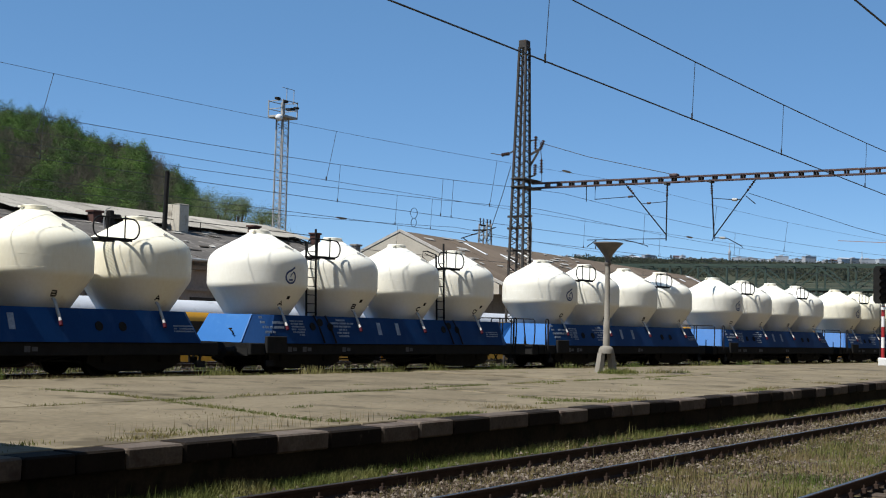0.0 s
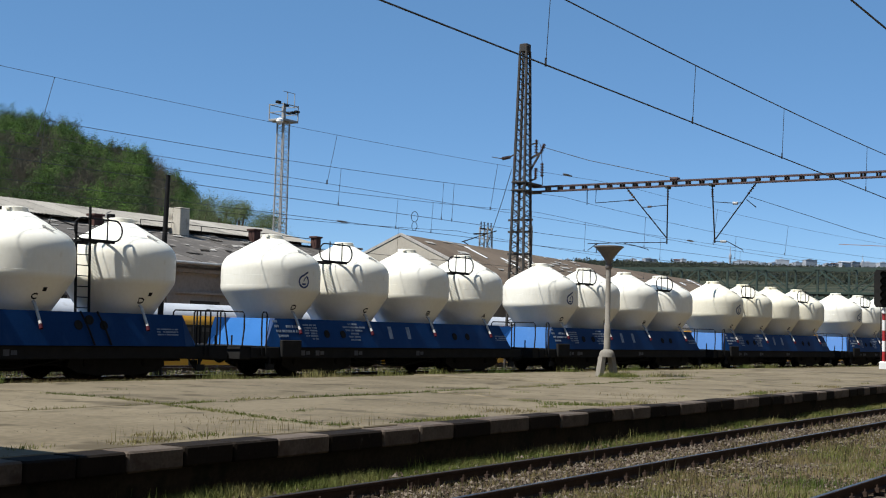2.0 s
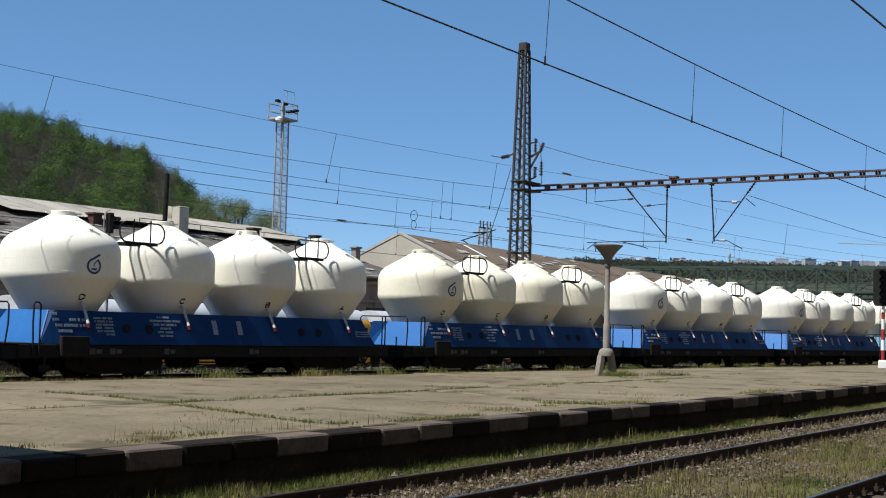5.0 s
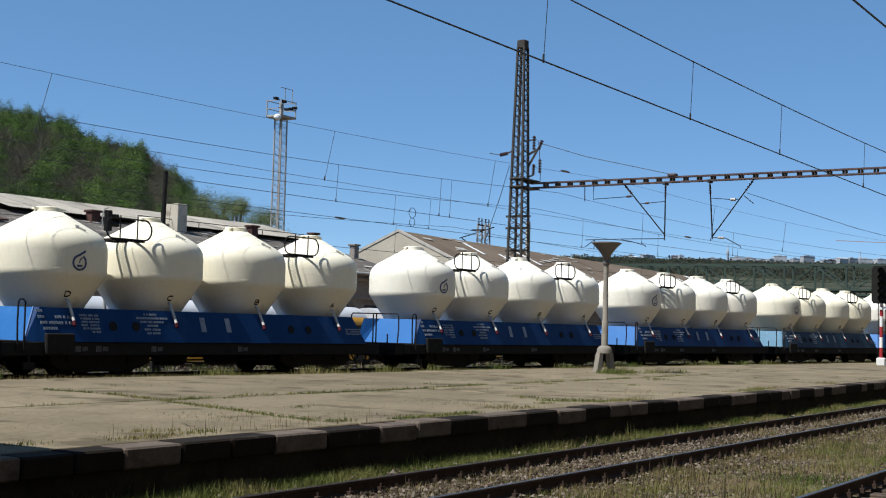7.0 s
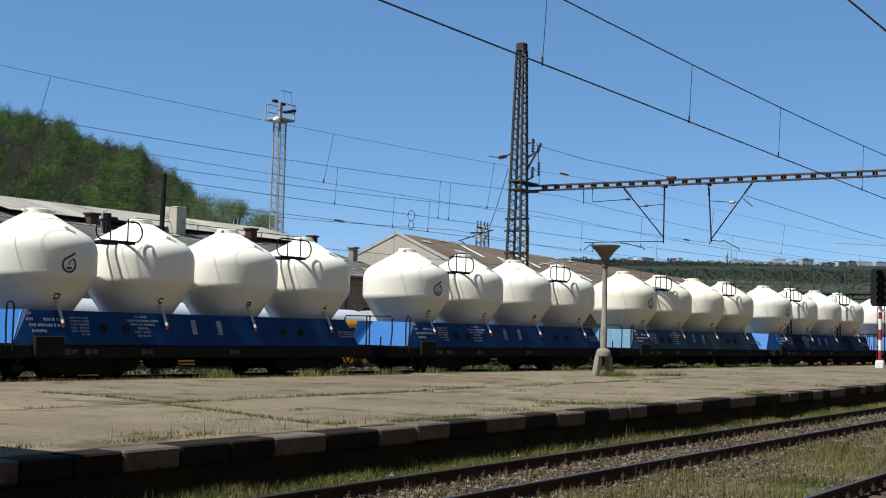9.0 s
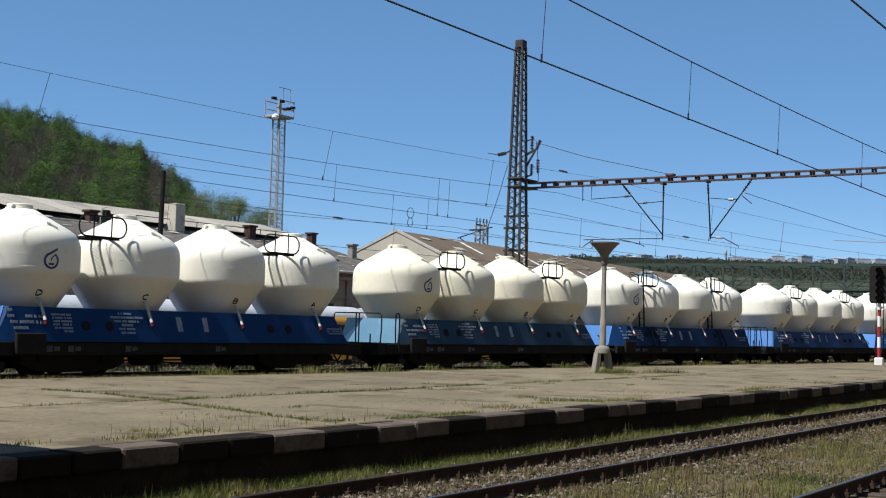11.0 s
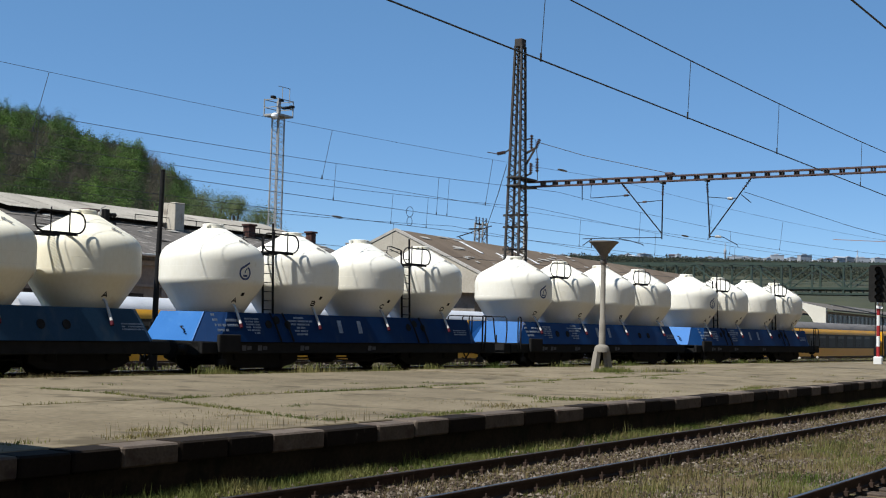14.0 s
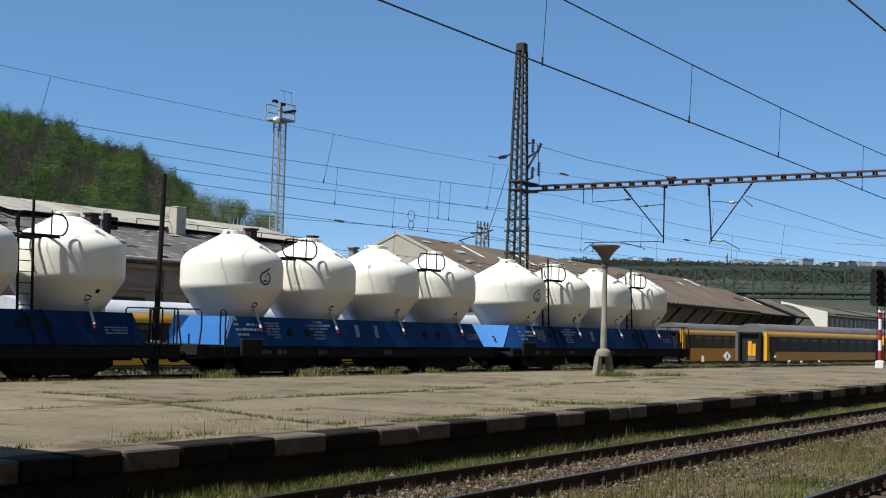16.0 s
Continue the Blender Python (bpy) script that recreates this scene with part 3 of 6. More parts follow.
def platform_end(wagon, flip):
    """End platform with its tubular guard rails, at -x unless flipped."""
    m = -1 if flip else 1
    x = -HALF + 0.66
    def loop(pts):
        return rail_loop([(m * a, b, c) for a, b, c in pts], 0.022)
    k = "f" if flip else "n"
    u = -0.29
    part("guard_rail", shared("gr1" + k, lambda: loop([(x + u - 0.1, -1.42, 0.84), (x + u - 0.02, -1.4, 1.3), (x + u, -1.37, 1.68), (x + u, -1.31, 1.745), (x + u, 0.44, 1.745), (x + u, 0.5, 1.69), (x + u, 0.5, 0.84)]).mesh("guard_rail", DARK)), None, wagon, "bent black guard rail across the end platform")
    for v in (-0.5, -0.38):
        part("rail_leg", shared("gr2" + k, lambda: loop([(x + u, 0, 0.84), (x + u, 0, 1.735)]).mesh("rail_leg", DARK)), None, wagon, "thin black rail leg", at=pose(0, v, 0))
    part("hand_rail", shared("gr4" + k, lambda: loop([(x + 0.33, -1.45, 0.6), (x + 0.3, -1.45, 1.3), (x + 0.31, -1.45, 1.7), (x + 0.35, -1.45, 1.755), (x + 0.44, -1.45, 1.755), (x + 0.49, -1.45, 1.7), (x + 0.49, -1.45, 0.6)]).mesh("hand_rail", DARK)), None, wagon, "upright black grab handle")
    part("brake_wheel_post", shared("gr5" + k, lambda: loop([(x - 0.35, -1.0, 0.84), (x - 0.35, -1.0, 1.12)]).mesh("brake_wheel_post", DARK)), None, wagon, "short dark brake post")
    part("deck", shared("deck" + k, lambda: Geo().cbox(min(m * (x - 0.42), m * (x + 0.66)), -1.4, 0.826, max(m * (x - 0.42), m * (x + 0.66)), 1.4, 0.85, 0.006).cbox(min(m * (x - 0.42), m * (x - 0.02)), -1.38, 0.5, max(m * (x - 0.42), m * (x - 0.02)), 1.38, 0.824, 0.01).mesh("deck", BLACK)), None, wagon, "steel end platform")


def walkway(wagon, x, ladder, k):
    """Grating in the gap between two silos with its rails."""
    def plate():
        g = Geo()
        for u in (-0.5, 0.5):
            g.bar((u, -1.04, 3.27), (u, -0.3, 3.27), 0.04, 0.05)
        for v in (-1.04, -0.52, -0.3):
            g.bar((-0.5, v, 3.27), (0.5, v, 3.27), 0.04, 0.06)
        return g.mesh("grating_frame", DARK)
    w = part("walkway", shared("grating", plate), None, wagon, "dark steel grating between two silos", at=pose(x, 0, 0))
    for i in range(20):
        part("grating_bar", shared("gbar", lambda: Geo().box(-0.0025, -0.52, 3.265, 0.0025, -0.32, 3.285).mesh("grating_bar", DARK)), None, w, at=pose(-0.457 + i * 0.0481, 0, 0))
    def rails():
        g = Geo()
        arc = [(0.5 + 0.23 * math.sin(math.pi * i / 8), -1.04, 3.545 + 0.245 * math.cos(math.pi * i / 8)) for i in range(9)]
        back_arc = [(-0.5 - 0.21 * math.sin(math.pi * i / 8), -1.04, 3.545 - 0.245 * math.cos(math.pi * i / 8)) for i in range(9)]
        g.tube(arc + back_arc + arc[:1], 0.021)
        return g.mesh("safety_rail", DARK)
    part("safety_rail", shared("wrail", rails), None, w, "thin looped safety rail")
    for u in (-0.27, 0.27):
        part("rail_post", shared("wpost", lambda: Geo().tube([(0, -1.04, 3.25), (0, -1.04, 3.86)], 0.018).mesh("rail_post", DARK)), None, w, at=pose(u, 0, 0))
    if ladder:
        def rungs():
            g = Geo()
            for dx, top in ((-0.4, 3.72), (0.0, 4.1)):
                g.bar((dx, -0.82, 1.6), (dx, -0.72, top), 0.045)
            for i in range(8):
                f = i / 7
                g.tube([(-0.4, -0.81 + 0.08 * f, 1.7 + 1.75 * f), (0.0, -0.81 + 0.08 * f, 1.7 + 1.75 * f)], 0.013)
            g.tube([(-0.4, -0.7, 3.72), (-0.9, -0.72, 3.8), (-1.15, -0.75, 3.78), (-1.25, -0.8, 3.6), (-1.1, -0.9, 3.45)], 0.018)
            g.tube([(-0.4, -0.7, 3.6), (-1.0, -0.72, 3.72)], 0.014)
            return g.mesh("ladder", DARK)
        part("ladder", shared("ladder", rungs), None, w, "black access ladder")


def wagon_thing(ladder, label, blue, cream):
    """One four-silo wagon; +x runs with increasing s. ladder: the type that is turned round, with ladders on the near side."""
    wagon = thing("hopper_wagon", None, label, "freight wagon", "moving goods train")
    flip = ladder
    part("skirt", shared("skirt%d" % flip + blue.name, lambda: trough_mesh(flip, blue)), None, wagon, {"faded_blue_paint": "faded grey-blue skirt", "shaded_blue_paint": "dark navy skirt"}.get(blue.name, "sloping blue skirt"))
    plate = SUNFADED if blue is FADED else SUNBLUE
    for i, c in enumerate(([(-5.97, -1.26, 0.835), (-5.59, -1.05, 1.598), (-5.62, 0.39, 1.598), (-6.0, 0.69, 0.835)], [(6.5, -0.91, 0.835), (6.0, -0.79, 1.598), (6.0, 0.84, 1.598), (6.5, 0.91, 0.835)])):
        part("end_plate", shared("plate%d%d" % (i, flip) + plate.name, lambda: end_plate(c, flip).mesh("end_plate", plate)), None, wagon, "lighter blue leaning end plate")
    underframe(wagon, flip)
    x0 = (-X_TANK[0] - 3 * PITCH) if flip else X_TANK[0]
    for i in range(4):
        add_tank(wagon, x0 + i * PITCH, i, ladder, "ABCD"[i] if ladder else "DCBA"[i], cream)
    platform_end(wagon, flip)
    for i in (0, 2):
        walkway(wagon, x0 + (i + 0.5) * PITCH, ladder, i)
    for x in (x0 + 0.86, x0 + 8.62):
        bogie(wagon, x)
    near = x0
    # marks on the near side
    for i, (dx, w) in enumerate(((3.9, 0.17), (4.8, 0.17))):
        part("white_panel", shared("wp%d" % i + str(flip), lambda: panel(near + dx, 1.28, w, 0.36).mesh("white_panel", LETTER)), None, wagon, "small white data panel")
    part("lettering", shared("txt1" + str(flip), lambda: lines(near - 1.2, 1.52, [[(0, 0.17)], [(0.03, 0.17), (0.5, 0.5)], [(0.08, 0.95)], [(0.14, 0.4)]], 0.065, 0.065).mesh("lettering", LETTER)), None, wagon, "white stencilled lettering")
    part("lettering", shared("txt2" + str(flip), lambda: lines(near, 1.44, [[(0, 0.55)], [(0.02, 0.3), (0.36, 0.2)], [(0.04, 0.52)], [(0.02, 0.2), (0.28, 0.3)], [(0.05, 0.5)], [(0.3, 0.26)]], 0.045, 0.03).mesh("lettering", LETTER)), None, wagon, "white stencilled table")
    part("lettering", shared("txt3" + str(flip), lambda: lines(near + 1.72, 1.5, [[(0.25, 0.4)], [(0, 1.0)], [(0.1, 0.75)], [(0.3, 0.35)], [(0.2, 0.2), (0.45, 0.3)], [(0.25, 0.45)]], 0.05, 0.04).mesh("lettering", LETTER)), None, wagon, "white stencilled lettering")
    part("lettering", shared("txt4" + str(flip), lambda: lines(near + 9.6, 1.24, [[(0, 0.7)], [(0.0, 0.12), (0.2, 0.5)], [(0, 0.7)]], 0.035, 0.03).mesh("lettering", LETTER)), None, wagon, "small stencilled lettering")
    for dx in (-0.2, 0.4, 2.1, 5.1):
        part("lettering", shared("solebar", lambda: Geo().box(0, -1.424, 0.6, 0.16, -1.42, 0.74).box(0.2, -1.424, 0.62, 0.36, -1.42, 0.72).mesh("lettering", DIMLETTER)), None, wagon, at=pose(near + dx, 0, 0))
    for dx in ((0.94, 1.65, 7.23, 7.95) if not ladder else (0.9, 1.25, 1.66, 7.2, 7.55, 7.95)):
        z = (1.2 if not ladder else 1.3) if (not ladder or dx not in (1.25, 7.55)) else 1.42
        part("hatch_hole", shared("hole", lambda: Geo().lathe([(0.115, 0.02), (0.115, -0.02), (0.09, -0.025), (0.085, -0.014)], 20, axis="y").mesh("hatch_hole", BLACK, 30)), None, wagon, "round dark inspection hole", at=pose(near + dx, side_y(z) + 0.004, z, -19, 0, 0))
    if ladder:
        for dx in (1.0, 1.5, 7.3, 7.8):
            part("hose", shared("sidehose%s" % dx, lambda: Geo().tube([(near + dx, side_y(1.6) - 0.03, 1.62), (near + dx + 0.12, side_y(1.2) - 0.05, 1.25), (near + dx + 0.25, side_y(0.85) - 0.03, 0.85)], 0.025).mesh("hose", DARK)), None, wagon, "dark hose down the skirt")
        # handle on the blind end
        part("end_handle", shared("endh", lambda: Geo().tube([(-6.43, -0.55, 1.05), (-6.48, -0.55, 1.12), (-6.46, -0.4, 1.2), (-6.36, -0.4, 1.2)], 0.02).mesh("end_handle", DARK)), None, wagon, "dark end handle")
    return wagon


# place of the first silo at 0 s, and the type, wagon by wagon
TRAIN = [(14.39, 0), (28.39, 1), (43.47, 0), (58.02, 0), (72.57, 0), (87.12, 0), (101.67, 0), (116.22, 0), (130.12, 1), (145.3, 0), (159.25, 1)]
N_LABEL = "cream four-silo hopper wagon with blue skirt and end platform, rolling"
L_LABEL = "cream four-silo hopper wagon with blue skirt and black ladders, rolling"
D_LABEL = "cream four-silo hopper wagon with dark navy skirt and black ladders, rolling"
MOVED = [(0, 0), (1.5, 10.92), (3.5, 25.51), (5.25, 38.45), (7, 51.4), (9, 66.22), (10.75, 79.26), (12.5, 92.29), (14.5, 107.02), (16, 117.83)]
WAGONS = []
F_LABEL = "yellowed four-silo hopper wagon with faded grey-blue skirt, rolling"
for _i, (_s, _lad) in enumerate(TRAIN):
    _w = wagon_thing(bool(_lad), F_LABEL if _i == 7 else D_LABEL if _i == 8 else L_LABEL if _lad else N_LABEL, FADED if _i == 7 else SHADEBLUE if _i == 8 else BLUE, OLDTANK if _i in (0, 4, 7) else TANK)
    _x0 = (-X_TANK[0] - 3 * PITCH) if _lad else X_TANK[0]
    WAGONS.append((_w, _s - _x0))


# ---- platform ----
def back_y(x):
    return track_y(x) - 3.05


def platform():
    p = thing("platform", None, "worn low concrete platform with grassy cracks and painted edge", "platform", kind="structure")
    xs = [-60 + 2.0 * i for i in range(116)]
    g = Geo()
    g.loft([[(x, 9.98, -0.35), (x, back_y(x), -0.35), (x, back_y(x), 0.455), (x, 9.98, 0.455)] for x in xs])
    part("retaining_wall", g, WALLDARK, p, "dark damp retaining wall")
    # painted edge stones
    cuts = [(8.35, 9.65), (10.48, 12.04), (13.05, 14.18), (15.9, 16.94), (18.17, 19.21), (20.22, 21.25), (22.84, 24.31), (25.74, 27.34), (28.99, 30.72), (32.1, 33.33), (34.16, 34.92), (36.34, 37.87), (38.51, 39.34)]
    black = list(cuts)
    x = 40.6
    while x < 120:
        w = random.uniform(1.4, 1.7)
        black.append((x, x + w))
        x += w + random.uniform(1.45, 1.75)
    x = 7.75
    while x > -30:
        black.insert(0, (x - 1.0, x))
        x -= random.uniform(1.9, 2.2)
    black.sort()
    spans = []
    for (a, b), (c, _) in zip(black, black[1:]):
        spans += [(a, b, EDGEBLACK), (b, c, EDGEWHITE)]
    for a, b, m in spans:
        n = 2 if b - a > 1.25 else 1
        for k in range(n):
            u, v = a + (b - a) * k / n, a + (b - a) * (k + 1) / n
            dz, dy = random.uniform(-0.012, 0.012), random.uniform(-0.02, 0.02)
            s = Geo().cbox(u + 0.008, 9.84 + dy, 0.31 + dz, v - 0.008, 10.24, 0.532 + dz, 0.022)
            part("edge_stone", s, m, p, at=pose(0, 0, 0))
    # concrete slabs
    lanes = [10.25, 15.2, None]
    joints = ([-14, -6.5, 0.5, 7.4, 14.3, 22.2, 29.4, 36.5, 44, 52, 60, 69, 78, 88, 98], [-12, -3, 4.6, 10.4, 15.8, 23.6, 31.0, 39.5, 47, 55.5, 64, 73, 83, 93])
    for j in range(2):
        for x, x2 in zip(joints[j], joints[j][1:]):
            y0, y1 = lanes[j], lanes[j + 1]
            k = 0.27 if j == 0 else 0.1
            def line(xx, y):
                return xx + k * (y - y0)
            e0 = y1 if y1 else back_y(x)
            e1 = y1 if y1 else back_y(x2)
            dz = [0.53 + random.uniform(-0.012, 0.012) for _ in range(4)]
            q = 0.02
            c = [(x + q, y0 + q), (x2 - q, y0 + q), (line(x2, e1) - q, e1 - q), (line(x, e0) + q, e0 - q)]
            s = Geo().loft([[(a, b, 0.4) for a, b in c], [(a, b, z - 0.015) for (a, b), z in zip(c, dz)],
                            [(a + (0.015 if i in (0, 3) else -0.015), b + (0.015 if i < 2 else -0.015), z) for i, ((a, b), z) in enumerate(zip(c, dz))]])
            part("slab", s, CONCRETE, p)


platform()


# ---- scattered small stuff ----
def blades(spots, height, width, mat, name, label, cat="grass", lean=0.35):
    """Thin bent blades; spots are rows of (x, y, z, scale)."""
    n = len(spots)
    sp = np.array(spots)
    rng = np.random.default_rng(len(name) + n)
    a = rng.uniform(0, math.tau, n)
    h = height * sp[:, 3] * rng.uniform(0.45, 1.25, n)
    w = width * rng.uniform(0.6, 1.3, n)
    l = h * lean * rng.uniform(0.2, 1.6, n)
    b = rng.uniform(0, math.tau, n)
    ux, uy = np.cos(a) * w, np.sin(a) * w
    vx, vy = np.cos(b) * l, np.sin(b) * l
    x, y, z = sp[:, 0], sp[:, 1], sp[:, 2]
    v = np.stack([np.stack([x - ux, y - uy, z - 0.02], 1), np.stack([x + ux, y + uy, z - 0.02], 1),
                  np.stack([x + ux * 0.7 + vx * 0.35, y + uy * 0.7 + vy * 0.35, z + h * 0.55], 1), np.stack([x - ux * 0.7 + vx * 0.35, y - uy * 0.7 + vy * 0.35, z + h * 0.55], 1),
                  np.stack([x + vx, y + vy, z + h], 1)], 1).reshape(-1, 3)
    me = bpy.data.meshes.new(name)
    k = np.arange(n) * 5
    f = [t for i in k.tolist() for t in ((i, i + 1, i + 2, i + 3), (i + 3, i + 2, i + 4))]
    me.from_pydata(v.tolist(), [], f)
    me.materials.append(mat)
    return tagged(new(name, me), label, cat, "", "stuff")


def patchy(x, y, s=0.5, seed=0):
    return noise.noise((x * s, y * s, seed)) * 0.5 + 0.5


def scatter(n, x0, x1, y0, y1, z, keep, near=True, scale=1.0):
    """Random spots, denser towards small x, kept by a rule."""
    out = []
    while len(out) < n:
        u = random.random()
        x = x0 + (x1 - x0) * (u * u if near else u)
        y = random.uniform(y0, y1)
        k = keep(x, y)
        if random.random() < k:
            out.append((x, y, z(x, y) if callable(z) else z, scale * (0.6 + 0.7 * k)))
    return out


# strip between platform and first rail
blades(scatter(90000, 4, 85, 9.25, 9.93, ground_z, lambda x, y: max(0.12, patchy(x, y, 0.6, 1) * 1.5 - 0.15)), 0.12, 0.006, GRASS, "verge_grass", "green grass growing between platform and rail")
blades(scatter(1500, 4, 60, 9.3, 9.9, ground_z, lambda x, y: max(0, patchy(x, y, 0.4, 5) * 2 - 0.9)), 0.24, 0.005, DRYGRASS, "verge_weeds", "dry tall weeds beside the platform")
blades(scatter(22000, 4, 85, 9.6, 9.92, ground_z, lambda x, y: max(0.03, patchy(x, y, 0.5, 31) * 1.9 - 0.55)), 0.16, 0.006, GRASS, "wall_grass", "taller green grass at the foot of the platform wall")
# between the rails and in the six-foot
blades(scatter(30000, 6, 75, 6.9, 9.4, lambda x, y: ground_z(x, y) + 0.05, lambda x, y: max(0.03, patchy(x, y, 0.7, 2) * 1.7 - 0.45)), 0.09, 0.005, DRYGRASS, "track_weeds", "short dry weeds between the rails")
blades(scatter(26000, 8, 75, 4.75, 7.62, ground_z, lambda x, y: max(0.04, patchy(x, y, 0.7, 3) * 2.2 - 0.8)), 0.13, 0.005, DRYGRASS, "dry_meadow", "sparse dry grass between two tracks")
blades(scatter(20000, 8, 75, 4.75, 7.62, ground_z, lambda x, y: max(0.02, patchy(x, y, 0.8, 8) * 2.2 - 0.85)), 0.12, 0.006, GRASS, "meadow_grass", "sparse green grass between two tracks")
STALK = islands("brown_stalks", [(0.045, 0.034, 0.022), (0.075, 0.055, 0.034), (0.06, 0.06, 0.03)], 0.9)
blades(scatter(1500, 8, 60, 4.75, 9.3, ground_z, lambda x, y: max(0.03, patchy(x, y, 0.9, 51) * 2.4 - 1.0)), 0.3, 0.0055, STALK, "weed_stalks", "dark brown weed stalks between the tracks", "weed", lean=0.15)
blades(scatter(900, 6, 70, 9.3, 9.92, ground_z, lambda x, y: max(0.03, patchy(x, y, 0.9, 52) * 2.2 - 0.8)), 0.21, 0.007, GRASS, "verge_stalks", "taller weeds standing by the platform wall", "weed", lean=0.15)
# cracks of the platform
CRACKS = [
    ([(16.0, 18.4), (16.1, 17.0), (15.7, 15.7), (14.9, 13.3), (14.3, 11.6), (14.1, 10.8)], 130, 0.07),
    ([(15.8, 15.15), (17.4, 15.3), (18.9, 15.25), (21.5, 15.1), (26, 15.2), (33, 15.2), (40, 15.2)], 70, 0.05),
    ([(14.1, 10.7), (15.4, 10.35), (17.5, 10.35)], 200, 0.09),
    ([(23.3, 15.0), (22.3, 12.8), (22.2, 10.4)], 60, 0.06),
    ([(21.6, 11.4), (22.6, 10.5), (24, 10.4)], 160, 0.14),
    ([(10.2, 10.5), (12.2, 10.7)], 150, 0.12),
    ([(29.5, 10.4), (31.5, 10.5)], 120, 0.15),
    ([(33.8, 14.2), (35.2, 15.8), (37.2, 17.0)], 160, 0.3),
    ([(8.0, 15.2), (12.0, 15.25), (15.8, 15.15)], 40, 0.04)]
_spots = []
for _line, _n, _w in CRACKS:
    for (_ax, _ay), (_bx, _by) in zip(_line, _line[1:]):
        _len = math.hypot(_bx - _ax, _by - _ay)
        for _i in range(int(_n * _len * 2.2)):
            _f = random.random()
            _x, _y = _ax + (_bx - _ax) * _f, _ay + (_by - _ay) * _f
            if patchy(_x, _y, 0.8, 4) > 0.42:
                _spots.append((_x + random.gauss(0, _w), _y + random.gauss(0, _w * 0.7), 0.52, random.uniform(0.5, 1.1)))
blades(_spots, 0.065, 0.006, GRASS, "crack_grass", "grass growing in the platform's cracks")
blades(scatter(2200, 6, 60, 10.3, 13.0, 0.52, lambda x, y: max(0, patchy(x, y, 0.55, 12) * 2 - 1.15) * (1.0 if y < 11.0 else 0.12)), 0.075, 0.005, DRYGRASS, "platform_weeds", "thin dry weeds on the platform edge")
def platform_cracks():
    """Hairline cracks and worn hollows, sunk dark lines in the slabs."""
    rng = random.Random(8)
    v, f = [], []
    for k in range(30):
        x, y = rng.uniform(8, 42), rng.uniform(10.5, 18.5)
        a = rng.choice((0.15, 1.3, 2.9, -0.4)) + rng.gauss(0, 0.3)
        for i in range(rng.randint(6, 22)):
            w = rng.uniform(0.003, 0.01)
            nx, ny = x + math.cos(a) * 0.16, y + math.sin(a) * 0.16
            px, py = -math.sin(a) * w, math.cos(a) * w
            b = len(v)
            z = 0.5465
            if ny < 10.3 or ny > back_y(nx) - 0.3:
                break
            v += [(x - px, y - py, z), (nx - px, ny - py, z), (nx + px, ny + py, z), (x + px, y + py, z)]
            f.append((b, b + 1, b + 2, b + 3))
            x, y = nx, ny
            a += rng.gauss(0, 0.15)
    me = bpy.data.meshes.new("platform_cracks")
    me.from_pydata(v, [], f)
    me.materials.append(WALLDARK)
    tagged(new("platform_cracks", me), "thin dark cracks in the concrete", "crack", "", "stuff")


platform_cracks()
# behind the platform and along the goods track
blades([(x, back_y(x) + random.gauss(0.0, 0.25), 0.45, s) for x, _, _, s in scatter(9000, 10, 95, 0, 1, 0, lambda x, y: max(0.04, patchy(x, 3, 0.3, 6) * 1.5 - 0.35))], 0.12, 0.007, GRASS, "back_verge", "green weeds along the back of the platform")
blades([(x, track_y(x) + random.uniform(-2.6, 6), 0.2, s) for x, _, _, s in scatter(12000, 10, 110, 0, 1, 0, lambda x, y: 0.7)], 0.22, 0.009, GRASS, "yard_grass", "grass between the goods tracks")
blades([(x, back_y(x) + random.gauss(0.0, 0.3), 0.45, s) for x, _, _, s in scatter(9000, 10, 95, 0, 1, 0, lambda x, y: max(0.1, patchy(x, 7, 0.4, 16) * 1.5 - 0.3))], 0.13, 0.007, DRYGRASS, "back_dry_grass", "short dry grass along the back of the platform")
blades([(x, back_y(x) + random.gauss(0.05, 0.15), 0.45, s) for x, _, _, s in scatter(2800, 10, 60, 0, 1, 0, lambda x, y: 1.0 if patchy(x, 9, 0.9, 26) > 0.58 else 0.04)], 0.2, 0.009, GRASS, "back_weeds", "taller green weeds behind the platform", lean=0.25)
_tufts = []
_rng = random.Random(77)
for _k in range(38):
    _cx, _cy = _rng.uniform(9, 46), _rng.uniform(10.4, 18.8)
    if _cy < back_y(_cx) - 0.4:
        _tufts += [(_cx + _rng.gauss(0, 0.16), _cy + _rng.gauss(0, 0.07), 0.52, _rng.uniform(0.5, 1.1)) for _ in range(_rng.randint(15, 90))]
blades(_tufts, 0.06, 0.006, GRASS, "platform_tufts", "small green tufts on the platform")
